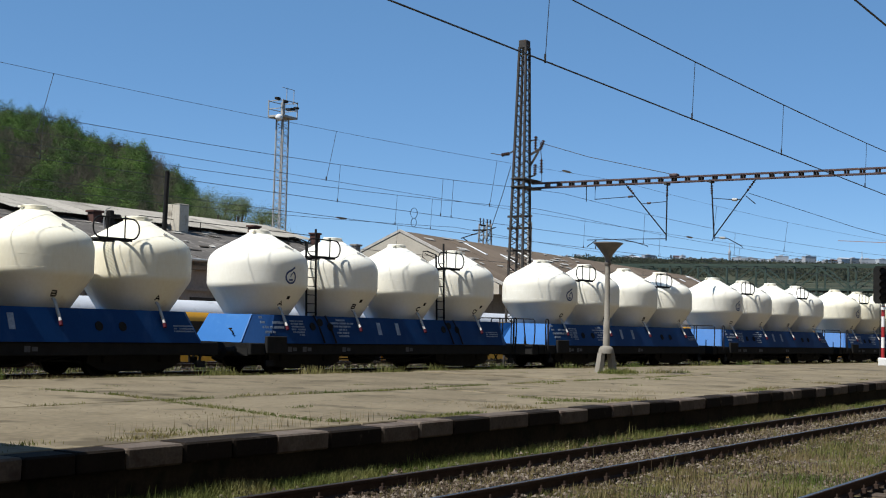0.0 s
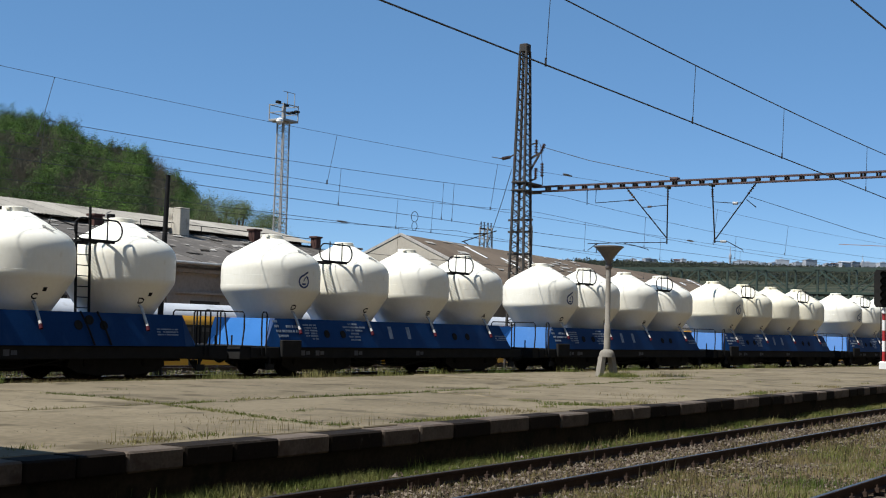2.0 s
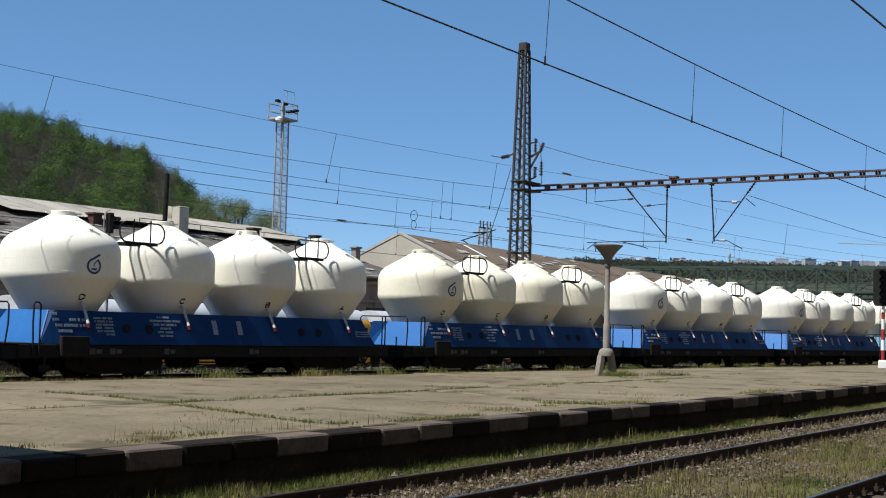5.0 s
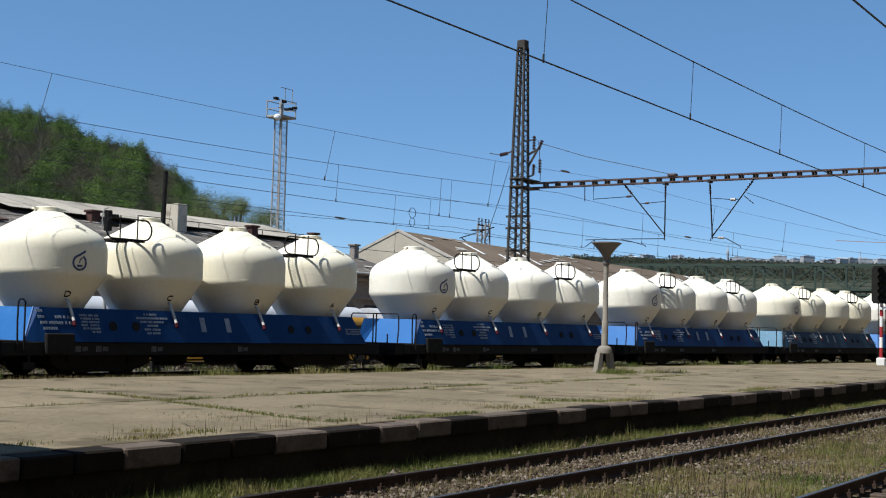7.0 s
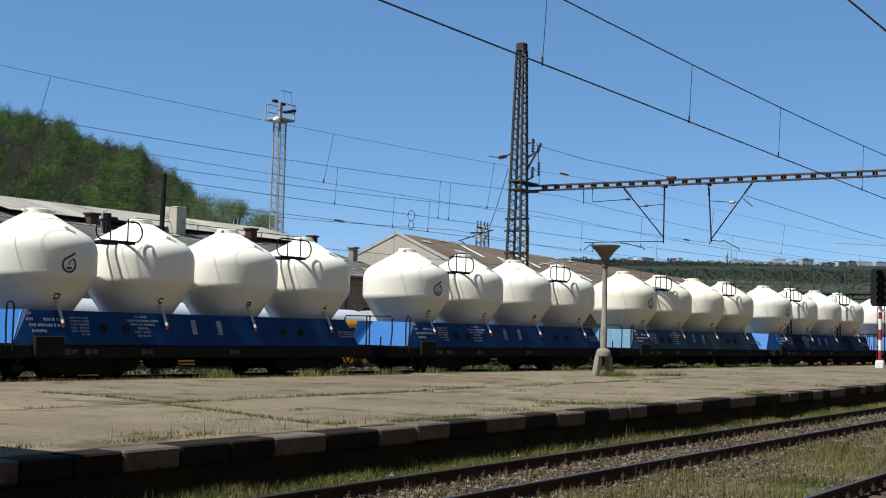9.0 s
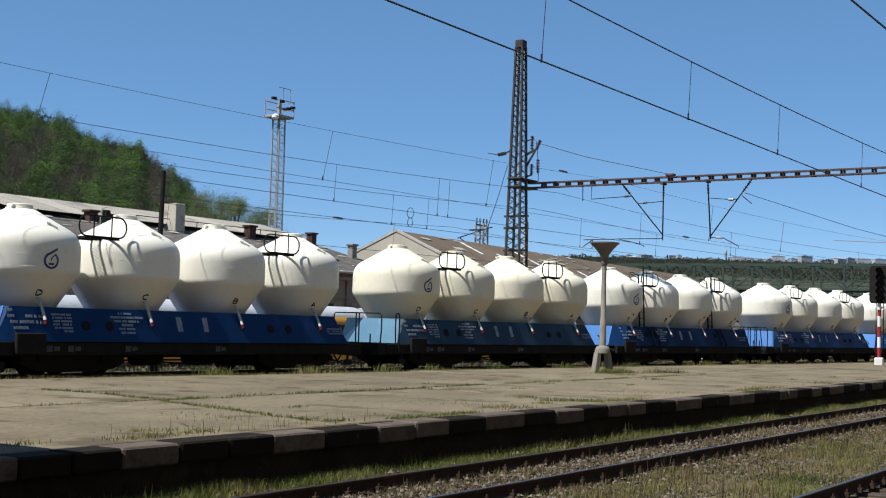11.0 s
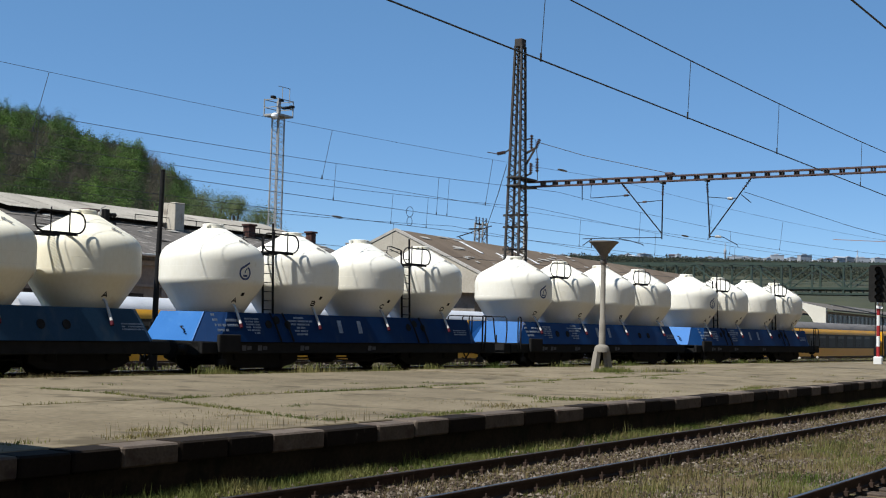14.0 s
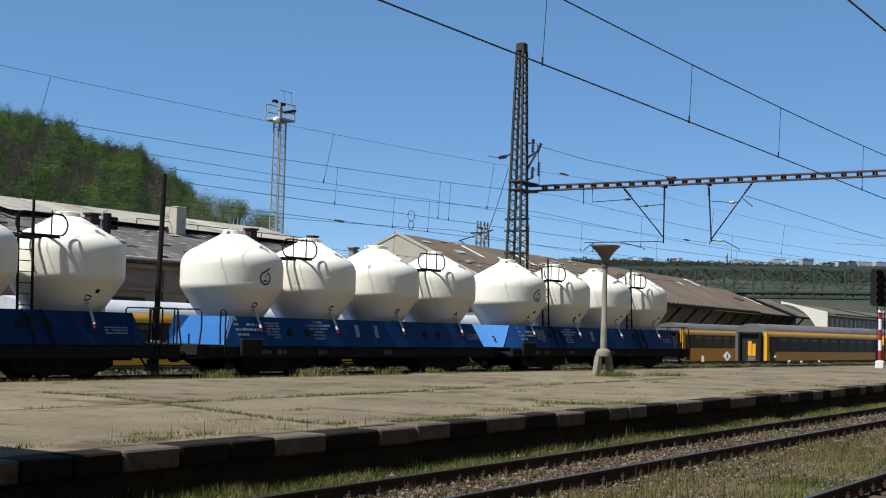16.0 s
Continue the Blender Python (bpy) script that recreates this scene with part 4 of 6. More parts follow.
# tuft at the lamp foot
_rng = random.Random(12)
_tufts = []
for _cx, _cy, _sx, _n in ((37.0, 17.2, 0.35, 700), (37.75, 17.0, 0.25, 350), (39.2, 16.6, 0.5, 260), (40.4, 16.3, 0.3, 90), (38.3, 17.6, 0.5, 200)):
    _tufts += [(_cx + _rng.gauss(0, _sx), _cy + _rng.gauss(0, _sx * 0.45), 0.52, _rng.uniform(0.35, 1.1)) for _ in range(_n)]
blades(_tufts, 0.19, 0.008, GRASS, "lamp_tuft", "uneven tufts of grass round the lamp foot")
_rng = random.Random(31)
blades([(_rng.uniform(10.2, 15.0), 10.3 + abs(_rng.gauss(0.05, 0.22)), 0.52, _rng.uniform(0.5, 1.2)) for _ in range(130)], 0.2, 0.004, DRYGRASS, "seed_stalks", "tall dry seed stalks on the platform edge", lean=0.15)


def stones(spots, size, name, label):
    base = np.array([(1, 0, 0), (-1, 0, 0), (0, 1, 0), (0, -1, 0), (0, 0, 1), (0, 0, -0.4)], float)
    tris = np.array([(0, 2, 4), (2, 1, 4), (1, 3, 4), (3, 0, 4), (2, 0, 5), (1, 2, 5), (3, 1, 5), (0, 3, 5)])
    n = len(spots)
    rng = np.random.default_rng(n)
    v = base[None] * rng.uniform(0.55, 1.25, (n, 6, 1)) * size * rng.uniform(0.6, 1.4, (n, 1, 3))
    a = rng.uniform(0, math.tau, n)
    c, s = np.cos(a)[:, None], np.sin(a)[:, None]
    x, y = v[..., 0] * c - v[..., 1] * s, v[..., 0] * s + v[..., 1] * c
    v = np.stack([x, y, v[..., 2] * 0.8], -1) + np.array(spots)[:, None, :3]
    f = (tris[None] + (np.arange(n) * 6)[:, None, None]).reshape(-1, 3)
    me = bpy.data.meshes.new(name)
    me.from_pydata(v.reshape(-1, 3).tolist(), [], f.tolist())
    me.materials.append(BALLAST)
    return tagged(new(name, me), label, "ballast", "", "stuff")


stones([(x, y, ground_z(x, y) + random.uniform(0.03, 0.09), 1) for x, y, _, _ in scatter(26000, 6, 75, 7.0, 9.6, 0, lambda x, y: 1.0 if 7.75 < y < 9.15 else 0.35)], 0.036, "ballast", "brown-grey ballast stones between the rails")
stones([(x, y, ground_z(x, y) + random.uniform(-0.01, 0.02), 1) for x, y, _, _ in scatter(16000, 8, 60, 4.7, 7.5, 0, lambda x, y: max(0.05, patchy(x, y, 0.7, 9) * 2.0 - 0.7))], 0.033, "loose_stones", "loose stones on dry earth")
stones([(x, track_y(x) + y, 0.24, 1) for x, y, _, _ in scatter(5000, 10, 100, -1.9, 7, 0, lambda x, y: 1)], 0.06, "yard_ballast", "ballast stones of the goods yard")


stones([(x, y, 0.535, 1) for x, y, _, _ in scatter(1300, 6, 48, 10.3, 19.5, 0, lambda x, y: (0.15 + max(0, patchy(x, y, 0.7, 41) * 1.6 - 0.6)) if y < back_y(x) - 0.2 else 0)], 0.008, "platform_grit", "fine grit lying on the platform")


def sleepers():
    g = Geo()
    for i in range(190):
        x = -10 + 0.62 * i
        g.cbox(x - 0.13, 7.15, -0.4, x + 0.13, 9.76, -0.2 + random.uniform(-0.02, 0.0), 0.015)
    for i in range(150):
        x = 0 + 0.62 * i
        g.cbox(x - 0.13, 2.57, -0.4, x + 0.13, 5.17, -0.2 + random.uniform(-0.02, 0.0), 0.015)
    tagged(solo("sleepers", g, TIMBER, "dark tarred sleepers half sunk in ballast", "sleeper", kind="stuff"))
    c = Geo()
    for i in range(130):
        x = 2 + 0.62 * i
        for y in (7.701, 9.208, 4.62):
            for s in (-1, 1):
                c.box(x - 0.04, y + s * 0.09 - 0.03, -0.16, x + 0.04, y + s * 0.09 + 0.03, -0.1)
                c.lathe([(0.014, -0.1), (0.014, -0.06)], 6, cx=x, cy=y + s * 0.09)
    solo("rail_clips", c, RAILSIDE, "rusty rail clips and bolts on sleepers", "rail clip", kind="stuff")


sleepers()
for _lat, _n in ((-4.0, "rail_7"), (-5.5, "rail_8"), (-8.75, "rail_9"), (-10.25, "rail_10")):
    rail_sweep([track(-55 + 2.5 * i, _lat) for i in range(112)], RAIL_Z - 0.16, _n, "steel rail of a yard track")


# ---- lamp on the platform ----
def platform_lamp(x, y):
    lamp = thing("platform_lamp", pose(x, y, 0.53), "concrete platform lamp post with funnel-shaped head", "street lamp")
    g = Geo()
    for s in (-1, 1):
        g.loft([[(s * 0.26 - 0.075, -0.13, 0), (s * 0.26 + 0.075, -0.13, 0), (s * 0.26 + 0.075, 0.13, 0), (s * 0.26 - 0.075, 0.13, 0)],
                [(s * 0.17 - 0.065, -0.12, 0.62), (s * 0.17 + 0.065, -0.12, 0.62), (s * 0.17 + 0.065, 0.12, 0.62), (s * 0.17 - 0.065, 0.12, 0.62)]])
    g.lathe([(0.24, 0.6), (0.235, 0.72), (0.19, 0.8), (0.11, 0.84)], 20)
    part("foot", g, LAMPPOST, lamp, "pale two-legged concrete foot", 40)
    part("pole", Geo().lathe([(0.105, 0.8), (0.1, 1.6), (0.085, 1.62), (0.075, 3.5)], 18), LAMPPOST, lamp, "pale tapered concrete pole", 40)
    part("shade", Geo().lathe([(0.085, 3.42), (0.09, 3.55), (0.14, 3.66), (0.27, 3.84), (0.42, 4.0), (0.465, 4.03), (0.465, 4.06), (0.4, 4.075)], 28), LAMPMETAL, lamp, "dark funnel-shaped lamp head", 40)
    part("collar", Geo().lathe([(0.1, 3.36), (0.11, 3.38), (0.11, 3.45), (0.09, 3.47)], 18), LAMPMETAL, lamp, "", 40)
    return lamp


platform_lamp(37.51, 17.66).rotation_euler.z = radians(-33)


# ---- signals ----
def colour_signal(x, y, z, turn):
    s = thing("railway_signal", pose(x, y, z, 0, 0, turn), "colour light signal with black board on red-white post", "railway signal")
    part("foot", Geo().cbox(-0.2, -0.2, -0.3, 0.2, 0.2, 0.36, 0.04), WHITE, s, "white concrete foot")
    for k in range(6):
        part("post_band", Geo().lathe([(0.085, 0.34 + k * 0.5), (0.085, 0.84 + k * 0.5)], 16), RED if k % 2 == 0 else WHITE, s, "red band" if k % 2 == 0 else "white band", 40)
    part("upper_post", Geo().lathe([(0.08, 3.3), (0.08, 4.5)], 16), DARK, s, "", 40)
    board = part("board", Geo().prism([(-0.36, 2.95), (0.36, 2.95), (0.45, 3.1), (0.45, 4.6), (0.36, 4.75), (-0.36, 4.75), (-0.45, 4.6), (-0.45, 3.1)], -0.16, -0.1, "x"), BLACK, s, "black signal board")
    for k in range(5):
        g = Geo()
        zc = 3.2 + 0.33 * k
        n = 9
        g.loft([[(xx, 0.15 * math.cos(radians(200 - 220 * i / (n - 1))), zc + 0.15 * math.sin(radians(200 - 220 * i / (n - 1)))) for i in range(n)] for xx in (-0.16, -0.45)], closed=False)
        part("hood", g, BLACK, board, "black lens hood")
        part("lens", Geo().lathe([(0.1, -0.02), (0.1, -0.0)], 16, cx=-0.165, cz=zc, axis="x"), GLASS, board, "dark signal lens", 40)
    part("plate", Geo().box(-0.13, -0.2, 2.66, -0.11, 0.1, 2.8), WHITE, s, "small white plate")
    part("maintenance_ladder", Geo().bar((0.25, -0.17, 0), (0.25, -0.17, 4.4), 0.035).bar((0.25, 0.17, 0), (0.25, 0.17, 4.4), 0.035).bar((0.25, -0.17, 1), (0.25, 0.17, 1), 0.025).bar((0.25, -0.17, 1.6), (0.25, 0.17, 1.6), 0.025).bar((0.25, -0.17, 2.2), (0.25, 0.17, 2.2), 0.025).bar((0.25, -0.17, 2.8), (0.25, 0.17, 2.8), 0.025), DARK, s)
    return s


colour_signal(64.65, 15.9, 0.53, 8)


def small_signal(x, y):
    s = thing("yard_signal", pose(x, y, 0.25), "thin grey signal post with narrow dark lamp box", "railway signal")
    part("post", Geo().lathe([(0.05, -0.3), (0.05, 4.3)], 14), LATTICE, s, "grey steel post", 40)
    part("side_post", Geo().tube([(-0.16, 0.05, 4.05), (-0.17, 0.05, 4.45), (-0.12, 0.03, 4.62), (0.0, 0, 4.68)], 0.02), LATTICE, s, "bent grey conduit")
    b = part("lamp_box", Geo().cbox(-0.08, -0.08, 4.02, 0.1, 0.1, 4.6, 0.02), DARK, s, "narrow dark lamp box")
    for k in range(2):
        part("hood", Geo().lathe([(0.055, 0.0), (0.06, 0.22)], 10, cx=0.1, cy=-0.05, cz=4.2 + 0.25 * k, axis="x"), BLACK, b, "dark hood")
    part("crossarm", Geo().bar((-0.35, 0, 3.9), (0.3, 0, 3.9), 0.05), LATTICE, s)
    part("cabinet", Geo().cbox(-0.16, -0.14, 1.2, 0.16, 0.14, 1.75, 0.02), LATTICE, s, "grey cabinet")


small_signal(26.2, 27.77)


def dark_pole(x, y):
    p = thing("tarred_pole", pose(x, y, 0.2, 0.8, 0.5, 0), "dark tarred steel pole with white marks", "pole")
    part("shaft", Geo().lathe([(0.14, -0.4), (0.13, 1.4), (0.085, 1.45), (0.065, 5.9)], 16), DARK, p, "dark tapering shaft", 40)
    part("white_mark", Geo().lathe([(0.135, 0.75), (0.135, 1.1)], 16), WHITE, p, "flaked white band", 40)
    part("collar", Geo().lathe([(0.15, 1.35), (0.16, 1.4), (0.15, 1.5)], 16), DARK, p, "", 40)


dark_pole(27.63, 27.15)


# ---- gantry ----
def lattice(g, base, top, w0, w1, panels, leg=0.09, lace=0.045, d0=None, d1=None):
    """Four legs and zigzag lacing from base to top, tapering from w0 to w1 (and depth d0 to d1)."""
    d0, d1 = d0 or w0, d1 or w1
    base, top = Vector(base), Vector(top)
    def corner(i, f):
        sx, sy = ((-1, -1), (1, -1), (1, 1), (-1, 1))[i]
        return base.lerp(top, f) + Vector((sx * (w0 + (w1 - w0) * f) / 2, sy * (d0 + (d1 - d0) * f) / 2, 0))
    for i in range(4):
        g.bar(corner(i, 0), corner(i, 1), leg)
        for k in range(panels):
            a, b = k / panels, (k + 1) / panels
            m = (a + b) / 2
            j = (i + 1) % 4
            g.bar(corner(i, a), corner(j, m), lace, lace * 0.5)
            g.bar(corner(j, m), corner(i, b), lace, lace * 0.5)
    return g


def insulator(p, q, r=0.07, n=5):
    g = Geo()
    p, q = Vector(p), Vector(q)
    g.tube([p, q], r * 0.4, 8)
    for k in range(n):
        c = p.lerp(q, (k + 0.5) / n)
        d = (q - p).normalized() * 0.02
        g.tube([c - d, c + d], r, 10)
    return g


BX = 49.5


def gantry_mast(y, fitted):
    m = thing("gantry_mast", pose(48.45, y, 0), "tall dark lattice steel gantry mast", "mast")
    part("lattice_shaft", lattice(Geo(), (0, 0, -1.0), (0, 0, 13.75), 0.86, 0.31, 34, 0.085, 0.045), DARKLAT, m, "riveted lattice shaft")
    part("cap", Geo().cbox(-0.19, -0.19, 13.7, 0.19, 0.19, 14.06, 0.03), DARKLAT, m, "plated top")
    part("footing", Geo().cbox(-0.8, -0.8, -1.6, 0.8, 0.8, -0.3, 0.05), POST, m, "concrete footing")
    part("clamp", Geo().cbox(-0.36, -0.33, 7.76, 1.2, 0.33, 7.82, 0.012).cbox(-0.36, -0.33, 8.1, 1.2, 0.33, 8.16, 0.012), DARKLAT, m, "beam clamp")
    if fitted:
        part("bracket", Geo().bar((0.1, -0.30, 9.15), (0.1, -0.86, 9.4), 0.08).bar((0.1, -0.30, 8.6), (0.1, -0.74, 9.3), 0.07).bar((0.1, -0.30, 9.75), (0.1, -0.65, 9.8), 0.05).bar((0.1, -0.30, 8.2), (0.1, -0.62, 8.3), 0.06), DARKLAT, m, "switch bracket")
        for a, b in (((0.1, -0.59, 9.35), (0.1, -0.59, 9.95)), ((0.1, -0.89, 8.35), (0.1, -0.89, 8.95)), ((0.1, -0.59, 8.3), (0.1, -0.59, 8.75)), ((0.1, -0.83, 9.4), (0.1, -0.98, 9.75))):
            part("insulator", insulator(a, b, 0.08), PORCELAIN, m, "dark ribbed insulator", 40)
        part("jumper", Geo().tube([(0.1, -0.59, 9.9), (0.1, -0.80, 9.7), (0.1, -0.86, 9.2), (0.1, -0.89, 8.9)], 0.015).tube([(0.1, -0.59, 8.7), (0.1, -0.92, 8.5), (0.1, -0.92, 8.0)], 0.015), WIRE, m, "looped jumper cable")
        part("insulator", insulator((0, 0.6, 9.25), (0.0, 1.0, 9.2), 0.08, 4), PORCELAIN, m, "dark ribbed insulator", 40)
        part("arm", Geo().bar((0, 0.3, 9.4), (0, 0.62, 9.25), 0.05), DARKLAT, m)
        part("arm", Geo().tube([(0, 1.0, 9.2), (0, 1.5, 9.3)], 0.02), DARKLAT, m)
        for z in (6.55, 6.05, 5.1):
            part("clamp", Geo().bar((0, -0.55, z), (0, 0.62, z), 0.06, 0.09), DARKLAT, m, "cross clamp")
        part("earth_cable", Geo().tube([(-0.2, 0.4, 8.7), (-0.3, 0.75, 7.4), (-0.3, 1.3, 5.9), (-0.3, 1.5, 5.4)], 0.014), WIRE, m, "thin slanting earth cable")
    return m


gantry_mast(26.9, True)
gantry_mast(-4.0, False)


def gantry_beam():
    b = thing("gantry_beam", None, "red-brown open steel gantry beam spanning the tracks", "gantry beam")
    y0, y1, z0, z1 = 27.0, -3.6, 7.85, 8.0
    def z(y):
        return z0 + (z1 - z0) * (y0 - y) / (y0 - y1)
    for dx in (-0.13, 0.13):
        for dz in (0.0, 0.2):
            part("chord", Geo().bar((BX + dx, y0, z(y0) + dz), (BX + dx, y1, z(y1) + dz), 0.07, 0.05), BEAMRED, b, "red-brown chord")
    y = y0 - 0.8
    while y > y1 + 0.4:
        for o in (-0.055, 0.055):
            part("tie", Geo().box(BX - 0.14, y + o - 0.013, z(y) + 0.025, BX + 0.14, y + o + 0.013, z(y) + 0.175), DARKLAT, b, "dark tie plate")
        y -= 0.575
    part("terminal", Geo().cbox(BX - 0.2, 20.25, 8.1, BX + 0.1, 20.6, 8.22, 0.03), BEAMRED, b, "wire terminal block")


gantry_beam()


def hanger(post, diagonal, stay, arms, insulators, label):
    """A wire support hanging from the beam; all points are (y, z) in the beam's plane."""
    h = thing("wire_hanger", None, label, "catenary support", "hangers under the gantry")
    def run(points):
        return [(BX, y, z) for y, z in points]
    part("post", Geo().tube(run(post), 0.03, 8), DARK, h, "hanging tube")
    part("clamp", Geo().cbox(BX - 0.2, post[0][0] - 0.06, post[0][1] - 0.1, BX + 0.2, post[0][0] + 0.06, post[0][1] + 0.02, 0.015), DARKLAT, h, "beam clamp")
    part("diagonal", Geo().tube(run(diagonal), 0.026, 8), DARK, h, "slanting tube")
    part("stay", Geo().tube(run(stay), 0.016, 6), DARK, h, "level stay tube")
    for points in arms:
        part("arm", Geo().tube(run(points), 0.018, 6), DARK, h, "thin steady arm")
    for a, c, r, pale in insulators:
        part("insulator", insulator(*run((a, c)), r, 4), PALE if pale else PORCELAIN, h, "pale ribbed insulator" if pale else "brown ribbed insulator", 40)
    return h


hanger([(20.74, 7.87), (20.75, 5.53)], [(22.56, 7.86), (20.75, 5.76)], [(21.86, 7.04), (20.75, 7.11)],
       [[(20.75, 5.6), (22.5, 5.61), (24.28, 5.59)], [(22.64, 5.58), (22.2, 5.5), (21.58, 5.33), (21.55, 5.28)], [(23.87, 5.58), (24.28, 5.31)],
        [(23.94, 7.86), (23.96, 7.29), (22.17, 7.36)], [(24.36, 7.86), (24.35, 7.21)], [(23.87, 5.58), (23.88, 5.2)]],
       [((22.5, 7.79), (22.2, 7.45), 0.055, False), ((20.74, 7.72), (20.74, 7.3), 0.05, False), ((22.45, 7.35), (22.25, 7.36), 0.045, False), ((21.6, 7.06), (21.45, 7.07), 0.045, False)],
       "dark tubular wire hanger with long steady arm")
hanger([(18.87, 7.9), (18.72, 5.55)], [(17.03, 7.92), (18.7, 5.7)], [(18.82, 7.19), (17.88, 7.1)],
       [[(18.7, 5.62), (18.18, 5.59), (17.58, 5.27), (17.56, 5.2)], [(17.45, 7.24), (17.06, 6.92)], [(17.9, 7.1), (17.6, 7.12)]],
       [((18.5, 5.61), (18.25, 5.6), 0.05, True), ((17.1, 7.83), (17.4, 7.43), 0.055, False), ((18.86, 7.72), (18.84, 7.35), 0.05, False), ((18.0, 7.11), (17.8, 7.1), 0.06, True)],
       "dark tubular wire hanger with short bent arm")
for _y in (6.4, 1.8):
    hanger([(_y, 7.95), (_y, 5.62)], [(_y + 1.7, 7.95), (_y, 5.75)], [(_y, 6.98), (_y + 1.0, 6.95)], [[(_y, 5.62), (_y + 3.0, 5.58)]], [((_y, 7.7), (_y, 7.3), 0.055, False)],
           "dark tubular wire hanger over a platform track")


# ---- overhead wires ----
def wire(points, r, label, name="contact_wire"):
    return solo(name, Geo().tube(points, r, 5), WIRE, label, "overhead wire", "overhead wires")


def catenary(place, s0, s1, zc, zm, sag, span, first, droppers, rc=0.012, rd=0.009, lean=0.1):
    """Contact wire, messenger and droppers as one run of overhead line."""
    run = thing("overhead_line", None, "dark overhead contact line with droppers", "overhead wire", "overhead wires")
    n = int((s1 - s0) / 2.5)
    def zmess(s):
        f = ((s - first) / span) % 1.0
        return zm - sag * 4 * f * (1 - f)
    pc, pm = [], []
    for i in range(n + 1):
        s = s0 + (s1 - s0) * i / n
        x, y = place(s)
        pc.append((x, y, zc))
        pm.append((x, y, zmess(s)))
    part("contact_wire", Geo().tube(pc, rc, 5), WIRE, run)
    part("messenger_wire", Geo().tube(pm, rc * 0.9, 5), WIRE, run)
    for s in droppers:
        x, y = place(s)
        x2, y2 = place(s + lean)
        part("dropper", Geo().tube([(x, y, zc), (x2, y2, zmess(s))], rd, 4).tube([(x, y, zc - 0.02), (x, y, zc + 0.1)], rd * 2.6, 5), WIRE, run)
    return run


catenary(lambda s: (s, 8.45), -30, 150, 5.52, 7.05, 0.52, 54.0, -5.0, [10.5, 15.81, 21.2, 26.05, 32.5, 39.0, 60, 70], 0.0125, 0.006)
catenary(lambda s: (s, 3.87), -30, 150, 5.55, 7.05, 0.5, 54.0, -5.0, [12, 20, 30], 0.0125, 0.006)
catenary(lambda s: track(s), -40, 150, 6.12, 8.0, 0.42, 55.0, 49.0, [20.7, 31.2, 40.0, 58, 66], 0.0065, lean=0.4)
catenary(lambda s: track(s, -4.75), -40, 150, 6.2, 8.0, 0.6, 55.0, 52.0, [24.5, 37.3, 43.5, 44.2, 60, 70], 0.01)
catenary(lambda s: track(s, -9.5), -40, 170, 6.2, 7.9, 0.6, 55.0, 58.0, [46.5, 49, 62, 70, 80], 0.011)
catenary(lambda s: track(s, -16.5), -40, 190, 5.6, 7.3, 0.6, 55.0, 60.0, [40, 55, 66, 80, 92], 0.012)
wire([(48.5, 26.0, 9.62), (48.9, 24.0, 9.0), (BX, 20.41, 8.18)], 0.014, "feeder wire from mast to beam", "feeder_wire")
wire([(BX, 17.35, 7.35), (60, 15.9, 6.75), (90, 14.2, 6.5)], 0.012, "messenger wire leaving the gantry", "messenger_wire")
for _s, _lat, _z in ((43.0, -9.5, 6.2), (55.7, 0.0, 6.12), (45.2, 0.0, 7.93)):
    _x, _y = track(_s, _lat)
    solo("section_insulator", Geo().lathe([(0.01, -0.4), (0.035, -0.3), (0.045, 0), (0.035, 0.3), (0.01, 0.4)], 8, axis="x"), LAMPMETAL, "dark section insulator on an overhead wire", "insulator", at=pose(_x, _y, _z))




def wire_loop(s, lat):
    """Two rings of cable hung between the wires of one run."""
    x, y = track(s, lat)
    l = thing("wire_loop", pose(x, y, 6.2), "dark cable rings hung between two overhead wires", "cable loop")
    for z, w, h in ((0.62, 0.13, 0.23), (0.2, 0.1, 0.2)):
        part("ring", Geo().tube([(w * math.cos(a) * 0.6, -w * math.cos(a), z + h * math.sin(a)) for a in (math.tau * i / 16 for i in range(17))], 0.014, 5), DARK, l)


wire_loop(47.8, -9.5)


